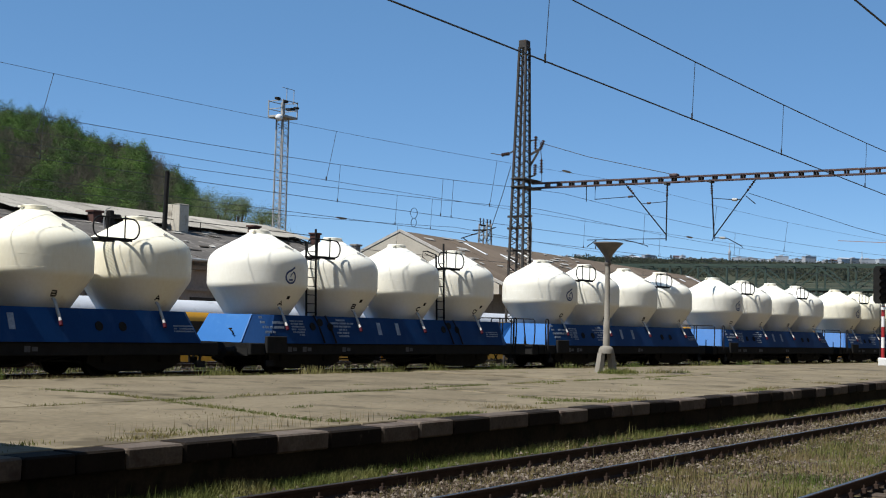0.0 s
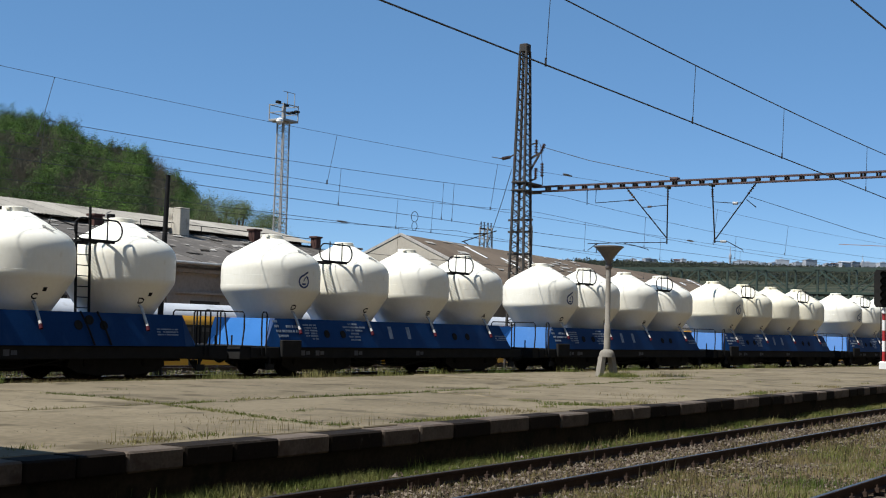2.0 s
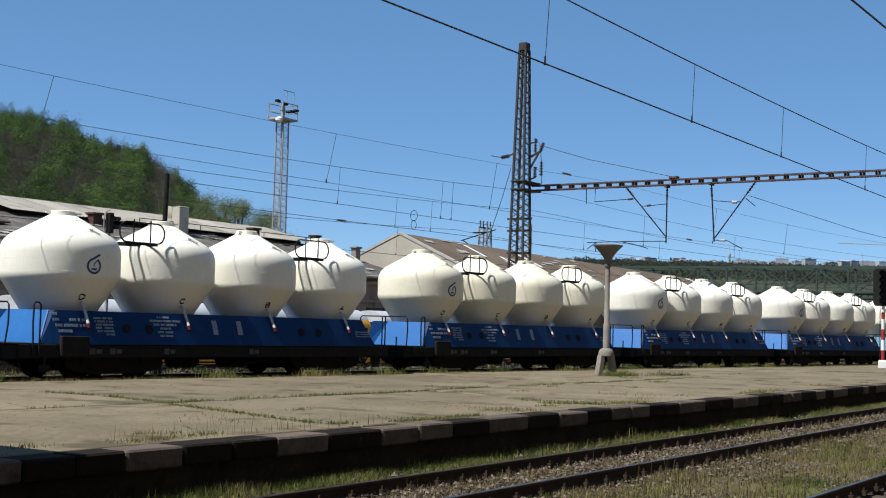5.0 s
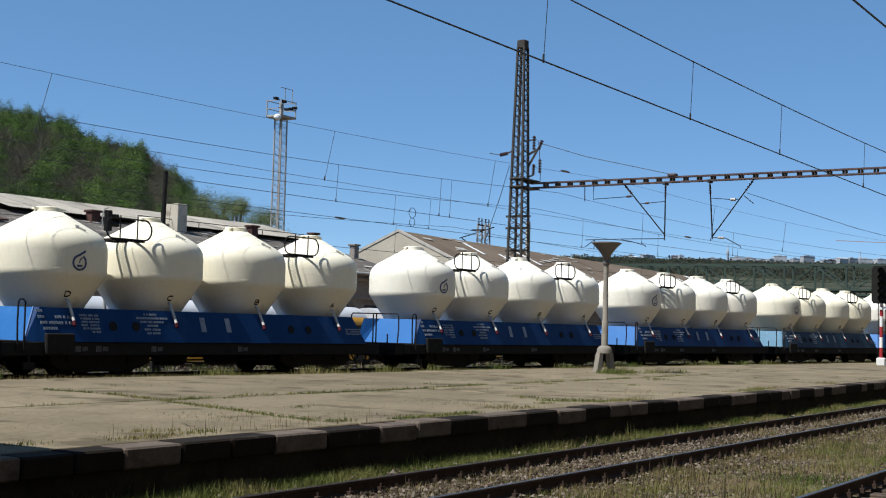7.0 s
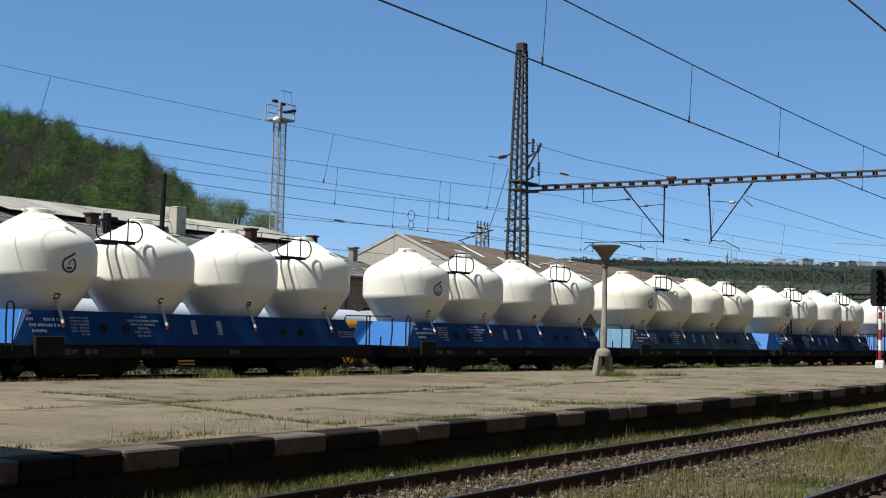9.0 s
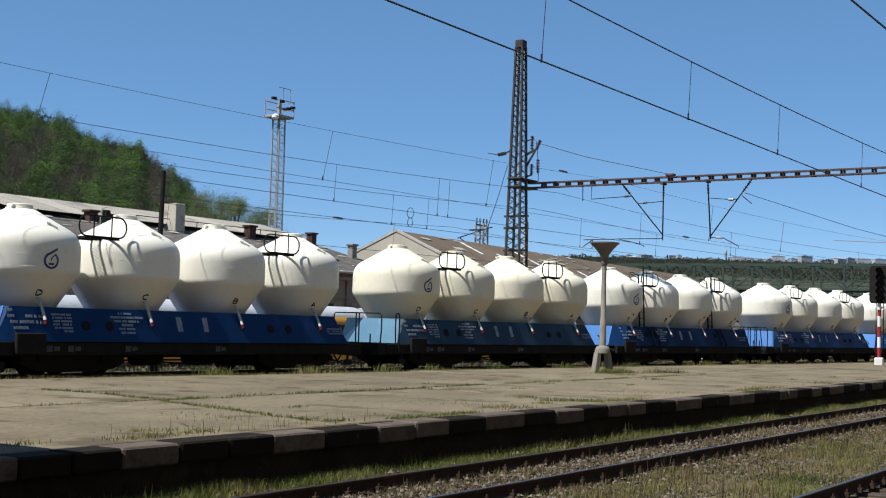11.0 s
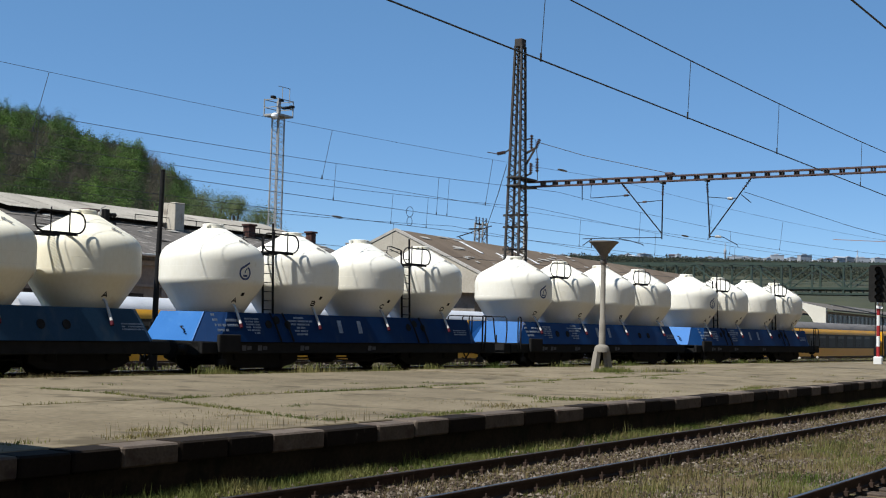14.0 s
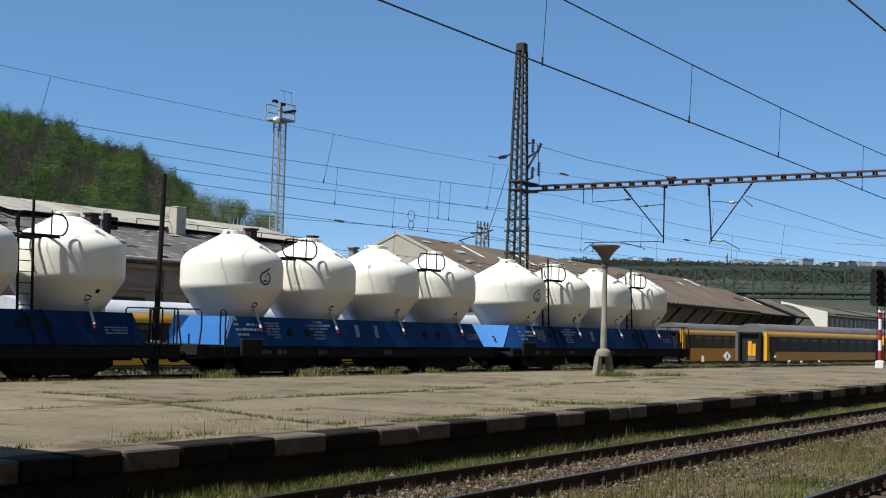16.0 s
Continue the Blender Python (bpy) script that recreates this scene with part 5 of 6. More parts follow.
# ---- coaches ----
def coach(x, y, heading, roof=None, z=-1.1):
    """A yellow coach with grey roof; its near left corner of the body at (x, y), running along heading."""
    c = thing("passenger_coach", pose(x, y, z, 0, 0, heading), "yellow passenger coach with dark window band and grey roof", "railway coach", "parked coaches")
    L, W = 24.5, 2.83
    part("body", Geo().prism([(0, 0.5), (W, 0.5), (W, 3.35), (W - 0.05, 3.42), (0.28, 3.42), (0.03, 3.08), (0, 3.04)], 0.0, L, "x"), YELLOW, c, "yellow coach body")
    part("cantrail", Geo().prism([(-0.03, 3.0), (-0.015, 3.1), (0.05, 3.27), (0.18, 3.44), (0.32, 3.43), (0.06, 3.02)], -0.01, L + 0.01, "x"), YELLOW, c, "bright yellow strip below the roof", 50)
    part("roof", Geo().prism([(0.16, 3.38), (0.19, 3.47), (0.33, 3.67), (0.62, 3.86), (1.0, 4.02), (1.415, 4.05), (1.83, 4.02), (2.33, 3.9), (2.67, 3.68), (2.8, 3.5), (2.83, 3.36)], -0.02, L + 0.02, "x"), roof or COACHROOF, c, "grey arched roof", 40)
    part("window_band", Geo().box(0.3, -0.012, 1.8, L - 0.3, 0.01, 3.0), MATTE, c, "black window band")
    for k in range(10):
        u = 2.3 + k * 2.05
        w = part("window", Geo().box(u, -0.02, 1.92, u + 1.4, -0.013, 2.9), GLASS, c, "dark tinted window")
        part("vent_pane", Geo().box(u + 0.05, -0.026, 2.66, u + 1.35, -0.021, 2.86), PALEGLASS, w, "paler tilting top pane")
    for u in (0.45, L - 1.35):
        d = part("door", Geo().cbox(u, -0.025, 0.7, u + 0.9, 0.01, 2.98, 0.01), MATTE, c, "dark entrance door")
        part("door_glass", Geo().box(u + 0.2, -0.035, 1.8, u + 0.7, -0.027, 2.85), GLASS, d, "dark door window")
    # left end with its gangway
    part("end_wall", Geo().prism([(0.02, 0.6), (2.81, 0.6), (2.81, 3.4), (2.6, 3.72), (2.1, 3.93), (1.415, 4.03), (0.73, 3.93), (0.23, 3.72), (0.02, 3.4)], -0.12, -0.03, "x"), roof or COACHROOF, c, "grey end wall")
    part("gangway", Geo().prism([(0.38, 0.85), (2.44, 0.85), (2.44, 3.2), (2.32, 3.36), (0.5, 3.36), (0.38, 3.2)], -0.2, -0.12, "x"), MATTE, c, "black gangway plate")
    for v0, v1, w0, w1 in ((0.38, 0.6, 0.85, 3.36), (2.22, 2.44, 0.85, 3.36), (0.6, 2.22, 3.14, 3.36)):
        part("gangway_bellows", Geo().cbox(-0.46, v0, w0, -0.2, v1, w1, 0.06), BLACK, c, "black rubber bellows")
    part("end_door", Geo().box(-0.225, 0.72, 0.9, -0.202, 2.1, 3.1), GLASS, c, "dark end door")
    part("end_panel", Geo().box(-0.24, 0.95, 1.42, -0.228, 1.24, 2.4).box(-0.24, 1.3, 1.42, -0.228, 1.62, 2.62), YELLOW, c, "yellow panel on the end door")
    part("kick_plate", Geo().box(-0.24, 0.95, 1.0, -0.228, 1.62, 1.38), DARKROOF, c, "grey kick plate")
    part("corner_stripe", Geo().box(-0.14, -0.005, 0.9, -0.02, 0.3, 3.4), YELLOW, c, "yellow corner stripe")
    for u in (3.2, L - 3.2):
        part("bogie", Geo().box(u - 1.5, 0.15, 0.35, u + 1.5, 0.3, 0.62).lathe([(0.46, 0.3), (0.46, 0.43)], 24, cx=u - 1.25, cz=0.46, axis="y").lathe([(0.46, 0.3), (0.46, 0.43)], 24, cx=u + 1.25, cz=0.46, axis="y"), BLACK, c, "dark bogie")
    part("underfloor_box", Geo().cbox(7.5, 0.2, 0.25, 16.5, 2.6, 0.56, 0.05), BLACK, c, "dark underfloor boxes")
    for u in (2.6, 4.6, 7.0):
        part("lamp", Geo().lathe([(0.09, -0.03), (0.07, 0.0)], 12, cx=u + 0.5, cz=0.85, axis="y"), PALE, c, "small pale socket", 40)
    return c


coach(12.6, 46.7, -2.0, z=-1.25)
coach(38.7, 45.8, -2.0, z=-1.25)
coach(64.8, 44.9, -2.0, z=-1.25)
coach(111.2, 44.5, -4.0, DARKROOF)
coach(104.5, 34.6, -7.0, DARKROOF)
coach(129.7, 31.5, -7.0, DARKROOF)
for _i, (_a, _b) in enumerate((((-60, 49.2), (240, 38.7)), ((20, 46.8), (240, 20.0)))):
    for _d in (-0.75, 0.75):
        rail_sweep([(_a[0] + (_b[0] - _a[0]) * k / 10, _a[1] + (_b[1] - _a[1]) * k / 10 + _d) for k in range(11)], (-1.25, -1.1)[_i], "rail_%d" % (11 + 2 * _i + (_d > 0)), "steel rail under the coaches")


# ---- warehouse with stepped roof ----
def corrugated(p, q, r, s, waves, depth, rows=2):
    """A corrugated sheet between the eave p-q and the ridge s-r."""
    p, q, r, s = map(Vector, (p, q, r, s))
    nrm = (q - p).cross(s - p).normalized()
    g = Geo()
    n = waves * 4
    rings = []
    for i in range(n + 1):
        f = i / n
        o = nrm * depth * math.sin(math.tau * i / 4)
        rings.append([p.lerp(q, f) + o, s.lerp(r, f) + o])
    return g.loft(rings, closed=False)


def warehouse():
    w = thing("warehouse", None, "long grey railway warehouse with patched stepped roof", "warehouse")
    x0, x1, z = -5.0, 84.0, -1.3
    part("wall", Geo().box(x0, 56.4, z, x1, 80, 5.5), PLASTER, w, "stained plaster wall")
    part("cornice", Geo().box(x0 - 0.1, 56.05, 4.9, x1 + 0.1, 56.4, 5.15).box(x0 - 0.1, 56.2, 3.6, x1, 56.4, 3.75), PLASTER, w, "plaster cornice")
    for k in range(14):
        u = x0 + 3 + k * 6.2
        o = part("window", Geo().box(u, 56.34, 1.0, u + 2.6, 56.398, 3.2), GLASS, w, "dark barred window")
        part("sill", Geo().box(u - 0.15, 56.2, 0.85, u + 2.75, 56.39, 1.0), PLASTER, o)
    for k in range(15):
        u = x0 + 0.8 + k * 6.2
        part("pilaster", Geo().cbox(u, 56.22, z, u + 0.7, 56.4, 4.9, 0.03), PLASTER, w)
    # lower roof, laid in felt strips
    for k in range(30):
        a, b = x0 - 0.4 + k * (x1 - x0 + 0.8) / 30, x0 - 0.4 + (k + 1) * (x1 - x0 + 0.8) / 30 - 0.03
        d = random.uniform(0, 0.04)
        part("roof_strip", Geo().loft([[(a, 55.6, 5.5 + d), (b, 55.6, 5.5 + d), (b, 66.2, 8.3 + d), (a, 66.2, 8.3 + d)], [(a, 55.6, 5.38), (b, 55.6, 5.38), (b, 66.2, 8.18), (a, 66.2, 8.18)]]), ROOFDARK, w, "weathered felt strip")
    rng = random.Random(21)
    for k in range(110):
        u, f = rng.uniform(40, x1 - 0.5), rng.random() ** 0.7
        y, zz = 55.8 + 10.2 * f, 5.5 + 2.8 * (55.8 + 10.2 * f - 55.6) / 10.6 + 0.06
        wd, h, sk = rng.uniform(0.2, 1.1), rng.uniform(0.12, 0.5), rng.uniform(-0.3, 0.3)
        part("loose_sheet", Geo().loft([[(u, y, zz), (u + wd, y + sk * 0.3, zz), (u + wd + sk, y + h, zz + h * 0.264), (u + sk, y + h * 0.8, zz + h * 0.22)], [(u, y, zz + 0.03), (u + wd, y + sk * 0.3, zz + 0.03), (u + wd + sk, y + h, zz + h * 0.264 + 0.03), (u + sk, y + h * 0.8, zz + h * 0.22 + 0.03)]]), FLAKE if rng.random() < 0.7 else WALLDARK, w)
    part("gutter", Geo().tube([(x0 - 0.4, 55.5, 5.46), (x1 + 0.4, 55.5, 5.46)], 0.09, 8), PALE, w, "pale gutter")
    part("back_roof", Geo().loft([[(x0, 80.5, 5.5), (x1, 80.5, 5.5), (x1, 72, 9.7), (x0, 72, 9.7)], [(x0, 80.5, 5.3), (x1, 80.5, 5.3), (x1, 72, 9.5), (x0, 72, 9.5)]]), ROOFDARK, w)
    part("clerestory", Geo().box(x0 + 25, 66.2, 8.0, x1 - 1, 66.5, 8.65), WALLDARK, w, "dark clerestory strip")
    # upper roof in corrugated sheets
    u0 = 53.5
    n = 12
    for k in range(n):
        a, b = u0 + (x1 - u0) * k / n, u0 + (x1 - u0) * (k + 1) / n - 0.04
        part("roof_sheet", corrugated((a, 65.2, 8.42), (b, 65.2, 8.42), (b, 70.6, 9.75), (a, 70.6, 9.75), 9, 0.03), ROOFLIGHT, w, "pale corrugated sheet")
    part("clerestory_gable", Geo().loft([[(u0 + 0.5, 66.3, 8.1), (u0 + 0.5, 72, 8.1), (u0 + 0.5, 71, 9.6)], [(u0 + 0.8, 66.3, 8.1), (u0 + 0.8, 72, 8.1), (u0 + 0.8, 71, 9.6)]]), WALLDARK, w, "dark clerestory gable")
    # dormer with rusty red sheet
    part("rusty_sheet", Geo().loft([[(46.0, 60.5, 7.05), (50.5, 61.6, 7.3), (48.0, 65.2, 8.35), (45.0, 65.0, 8.3)], [(46.0, 60.5, 6.9), (50.5, 61.6, 7.2), (48.0, 65.2, 8.2), (45.0, 65.0, 8.2)]]), BRICKRED, w, "rusty red roof sheet")
    def stack(x, y, z0, z1, sx, sy, mat, label, cap=True):
        s = part("chimney", Geo().cbox(x - sx / 2, y - sy / 2, z0, x + sx / 2, y + sy / 2, z1, 0.03), mat, w, label)
        if cap:
            part("chimney_cap", Geo().cbox(x - sx / 2 - 0.1, y - sy / 2 - 0.1, z1, x + sx / 2 + 0.1, y + sy / 2 + 0.1, z1 + 0.15, 0.03), mat, s)
    stack(60.0, 65.0, 7.6, 8.6, 0.75, 0.6, BRICKRED, "brick chimney")
    stack(67.7, 65.0, 7.5, 9.85, 0.95, 1.15, TANPLASTER, "tall brown plastered chimney", False)
    stack(75.8, 65.0, 7.6, 8.85, 0.75, 0.6, BRICKRED, "brick chimney")
    stack(83.3, 65.0, 7.6, 8.85, 0.6, 0.6, BRICKRED, "brick chimney")
    stack(83.4, 61.0, 6.4, 7.9, 0.6, 0.5, PLASTER, "brick chimney")
    part("roof_rail", Geo().tube([(64, 65.0, 8.75), (84, 65.0, 8.75)], 0.03).tube([(64, 65.0, 8.1), (64, 65.0, 8.75)], 0.03).tube([(70, 65.0, 8.1), (70, 65.0, 8.75)], 0.03).tube([(77, 65.0, 8.1), (77, 65.0, 8.75)], 0.03), DARK, w, "thin roof rail")


warehouse()


def long_shed():
    """Gabled shed with a wide canopy on struts."""
    s = thing("goods_shed", pose(91.0, 62.0, 0, 0, 0, 5.0), "long brown-roofed goods shed with strutted canopy", "goods shed")
    L, zr, ze = 84.0, 9.7, 5.35
    part("wall", Geo().box(0.6, -7.2, -1.3, L + 36, 7.2, 5.15), PLASTER, s, "grey plaster wall")
    part("gable", Geo().prism([(-9.3, 4.5), (9.3, 4.5), (9.3, 5.3), (0, 9.55), (-9.3, 5.3)], -0.1, 0.65, "x"), TANPLASTER, s, "pale plaster gable")
    part("gable_trim", Geo().bar((0.02, -9.6, 5.33), (0.02, 0, 9.72), 0.34, 0.2).bar((0.02, 9.6, 5.33), (0.02, 0, 9.72), 0.34, 0.2), POST, s, "gable coping")
    rng = random.Random(5)
    for k in range(60):
        u, f = rng.uniform(2, 40), rng.uniform(0.05, 0.95)
        y, zz = -9.6 * f, zr - (zr - ze) * f + 0.07
        w, h, sk = rng.uniform(0.3, 2.2), rng.uniform(0.12, 0.45), rng.uniform(-0.5, 0.5)
        part("loose_sheet", Geo().loft([[(u + f, y, zz), (u + w + f, y + sk * 0.3, zz + sk * 0.146), (u + w + f, y + h, zz + h * 0.49), (u + f, y + h, zz + h * 0.49)], [(u + f, y, zz + 0.03), (u + w + f, y + sk * 0.3, zz + sk * 0.146 + 0.03), (u + w + f, y + h, zz + h * 0.49 + 0.03), (u + f, y + h, zz + h * 0.49 + 0.03)]]), FLAKE, s)
    n = 22
    for k in range(n):
        a, b = L * k / n, L * (k + 1) / n - 0.03
        d, f = random.uniform(0, 0.03), 2.5 / n
        part("roof_strip", Geo().loft([[(a + f * k, -9.6, ze + d), (b + f * (k + 1), -9.6, ze + d), (b, 0, zr + d), (a, 0, zr + d)], [(a + f * k, -9.6, ze - 0.15), (b + f * (k + 1), -9.6, ze - 0.15), (b, 0, zr - 0.15), (a, 0, zr - 0.15)]]), ROOFBROWN, s, "brown felt strip")
    part("back_roof", Geo().loft([[(0, 9.6, ze), (L, 9.6, ze), (L, 0.02, zr), (0, 0.02, zr)], [(0, 9.6, ze - 0.2), (L, 9.6, ze - 0.2), (L, 0.02, zr - 0.2), (0, 0.02, zr - 0.2)]]), ROOFBROWN, s)
    # the lower roof of the far half
    z2, e2, M = 9.0, 5.2, 121.5
    for k in range(9):
        a, b = L + (M - L) * k / 9, L + (M - L) * (k + 1) / 9 - 0.03
        part("roof_strip", Geo().loft([[(a, -9.6, e2), (b, -9.6, e2), (b + 2, 0, z2), (a + 2, 0, z2)], [(a, -9.6, e2 - 0.15), (b, -9.6, e2 - 0.15), (b + 2, 0, z2 - 0.15), (a + 2, 0, z2 - 0.15)]]), ROOFBROWN, s, "brown felt strip")
    part("back_roof", Geo().loft([[(L, 9.6, e2), (M, 9.6, e2), (M, 0.02, z2), (L, 0.02, z2)], [(L, 9.6, e2 - 0.2), (M, 9.6, e2 - 0.2), (M, 0.02, z2 - 0.2), (L, 0.02, z2 - 0.2)]]), ROOFBROWN, s)
    part("verge_wall", Geo().prism([(-9.5, e2 - 0.1), (-9.5, ze - 0.05), (0, zr - 0.05), (0, z2 - 0.1)], L - 0.4, L - 0.1, "x"), BRICKRED, s, "low wall between the roofs")
    for k in range(15):
        u = 24 + 6.6 * k
        part("strut", Geo().bar((u, -7.2, 2.9), (u - 0.2, -9.2, 4.95), 0.2, 0.22), TIMBER, s, "dark timber strut")
    part("fascia", Geo().box(0, -9.66, ze - 0.32, L + 2.5, -9.6, ze - 0.02), TIMBER, s, "dark fascia board")
    part("fascia", Geo().box(L + 2.5, -9.66, e2 - 0.3, M, -9.6, e2 - 0.02), TIMBER, s, "dark fascia board")
    for k in range(52):
        u = 2 + 1.62 * k
        part("rafter_end", Geo().box(u, -9.78, ze - 0.02, u + 0.3, -9.62, ze + 0.1), TIMBER, s, "dark rafter end")
    # bare pale patches and a loose red sheet
    for u, v, w, h, m in ((10, -3.2, 0.5, 2.4, WHITE), (14, -4.6, 0.5, 2.0, WHITE), (21, -4.0, 0.6, 3.0, WHITE), (30, -6.0, 0.5, 1.6, WHITE), (71.2, -2.9, 0.8, 0.9, WHITE), (79.5, -0.9, 1.6, 0.5, WHITE), (80.2, -2.5, 0.8, 1.6, WHITE)):
        z = zr + (zr - ze) * v / 9.6 + 0.06
        part("bare_patch", Geo().loft([[(u, v, z), (u + w, v, z), (u + w + 0.3, v + h, z + h * (zr - ze) / 9.6), (u + 0.3, v + h, z + h * (zr - ze) / 9.6)], [(u, v, z + 0.03), (u + w, v, z + 0.03), (u + w + 0.3, v + h, z + 0.03 + h * (zr - ze) / 9.6), (u + 0.3, v + h, z + 0.03 + h * (zr - ze) / 9.6)]]), m, s, "bare pale roof patch")
    for u, v, w, h, m, l in ((92.8, -5.0, 3.0, 1.2, BRICKRED, "loose red sheet"), (101.5, -6.0, 0.7, 3.0, WHITE, "bare pale roof patch")):
        z = z2 + (z2 - e2) * v / 9.6 + 0.08
        q = (z2 - e2) / 9.6
        part("bare_patch", Geo().loft([[(u, v, z), (u + w, v, z), (u + w + 0.6, v + h, z + h * q), (u + 0.6, v + h, z + h * q)], [(u, v, z + 0.04), (u + w, v, z + 0.04), (u + w + 0.6, v + h, z + 0.04 + h * q), (u + 0.6, v + h, z + 0.04 + h * q)]]), m, s, l)


long_shed()


def marker_post(x, y, h):
    m = thing("marker_post", pose(x, y, 0.1), "small pale concrete marker post in the grass", "post", "marker posts by the yard")
    part("post", Geo().cbox(-0.09, -0.09, -0.5, 0.09, 0.09, h, 0.02), POST, m, "pale concrete post")
    part("cap", Geo().cbox(-0.1, -0.1, h, 0.1, 0.1, h + 0.05, 0.015), POST, m)


def switch_lever(x, y, h):
    d = thing("switch_lever", pose(x, y, 0.08), "dark point lever with pale counterweight in the grass", "switch lever", "point levers")
    part("base", Geo().cbox(-0.1, -0.3, -0.2, 0.25, 0.3, 0.1, 0.03), DARK, d, "dark base box")
    part("lever", Geo().tube([(0.05, -0.1, 0.0), (-0.02, 0.1, h * 0.6), (-0.05, 0.05, h)], 0.04, 8), DARK, d, "dark lever")
    part("weight", Geo().lathe([(0.05, -0.05), (0.08, -0.03), (0.08, 0.03), (0.05, 0.05)], 14, cx=-0.05, cy=0.05, cz=h, axis="x"), TANPLASTER, d, "pale round counterweight", 40)


marker_post(76.4, 29.3, 0.48)


def low_hall():
    h = thing("station_hall", pose(170.5, 48.5, 0, 0, 0, 3.0), "low cream station hall with curved wall and windows", "station building")
    h.scale, h.location.z = (0.86, 0.86, 0.86), 0.26
    part("curved_wall", Geo().prism([(0, -2.6), (0, 5.9), (7.0, 7.4)] + [(7.0 - 5.9 * math.sin(a), 7.0 - 6.2 * (1 - math.cos(a))) for a in (radians(9 * i) for i in range(11))] + [(1.1, -2.6)], -0.5, 0.0, "x"), CREAM, h, "cream gable wall with concave side")
    part("front_wall", Geo().box(0, 0, -2.6, 70, 0.3, 5.4), PLASTER, h, "grey wall")
    for k in range(20):
        u = 1.0 + 3.3 * k
        o = part("window", Geo().box(u, -0.06, 2.0, u + 2.4, -0.003, 5.0), GLASS, h, "tall dark window")
        part("window_frame", Geo().box(u + 1.15, -0.1, 2.0, u + 1.27, -0.062, 5.0), WHITE, o, "pale glazing bar")
    part("roof", Geo().loft([[(0.02, -1.0, 5.5), (71, -1.0, 5.5), (71, 7, 7.0), (0.02, 7, 7.0)], [(0.02, -1.0, 5.7), (71, -1.0, 5.7), (71, 7, 7.2), (0.02, 7, 7.2)]]), ROOFDARK, h, "grey sheet roof")


low_hall()


# ---- truss bridge ----
def truss_bridge():
    b = thing("truss_bridge", pose(194.2, 76.0, 0, 0, 0, -87.3), "dark green steel truss footbridge over the station", "bridge")
    bay, z0, z1, z2 = 4.585, 8.75, 12.4, 7.95
    lo, hi = -12, 15
    for dy in (0.0, 5.1):
        part("top_chord", Geo().box(lo * bay, dy - 0.2, z1 - 0.2, hi * bay, dy + 0.2, z1 + 0.17), GREENSTEEL, b, "green top chord")
        part("bottom_chord", Geo().box(lo * bay, dy - 0.2, z0 - 0.16, hi * bay, dy + 0.2, z0 + 0.14), GREENSTEEL, b, "green bottom chord")
        part("deck_girder", Geo().box(lo * bay, dy - 0.14, z2 - 0.14, hi * bay, dy + 0.14, z2 + 0.14), GREENSTEEL, b, "green deck girder")
        part("hand_rail", Geo().box(lo * bay, dy + 0.22, z0 + 1.2, hi * bay, dy + 0.28, z0 + 1.28).box(lo * bay, dy + 0.22, z0 + 0.65, hi * bay, dy + 0.28, z0 + 0.71), GREENSTEEL, b, "green hand rail")
        for k in range(lo, hi):
            u = k * bay
            part("upright", Geo().box(u - 0.14, dy - 0.14, z2, u + 0.14, dy + 0.14, z1), GREENSTEEL, b)
            p, q = ((u, dy, z1 - 0.1), (u + bay, dy, z0)) if k % 2 == 0 else ((u, dy, z0), (u + bay, dy, z1 - 0.1))
            part("diagonal", Geo().bar(p, q, 0.24, 0.2), GREENSTEEL, b)
            for j in range(1, 5):
                part("girder_post", Geo().box(u + bay * j / 5 - 0.06, dy - 0.06, z2, u + bay * j / 5 + 0.06, dy + 0.06, z0), GREENSTEEL, b)
    for k in range(lo, hi):
        part("cross_beam", Geo().box(k * bay - 0.1, 0.2, z2 - 0.1, k * bay + 0.1, 4.9, z2 + 0.1).box(k * bay - 0.08, 0.2, z1 - 0.1, k * bay + 0.08, 4.9, z1 + 0.05), GREENSTEEL, b)
    part("deck", Geo().box(lo * bay, 0.2, z0 - 0.3, hi * bay, 4.9, z0 - 0.17), GREENSTEEL, b, "bridge deck")
    for k in (-11, -4, 9, 14):
        part("pier", Geo().box(k * bay - 0.5, 0.3, -1.6, k * bay + 0.5, 4.8, z2 - 0.15), POST, b, "concrete pier")


truss_bridge()


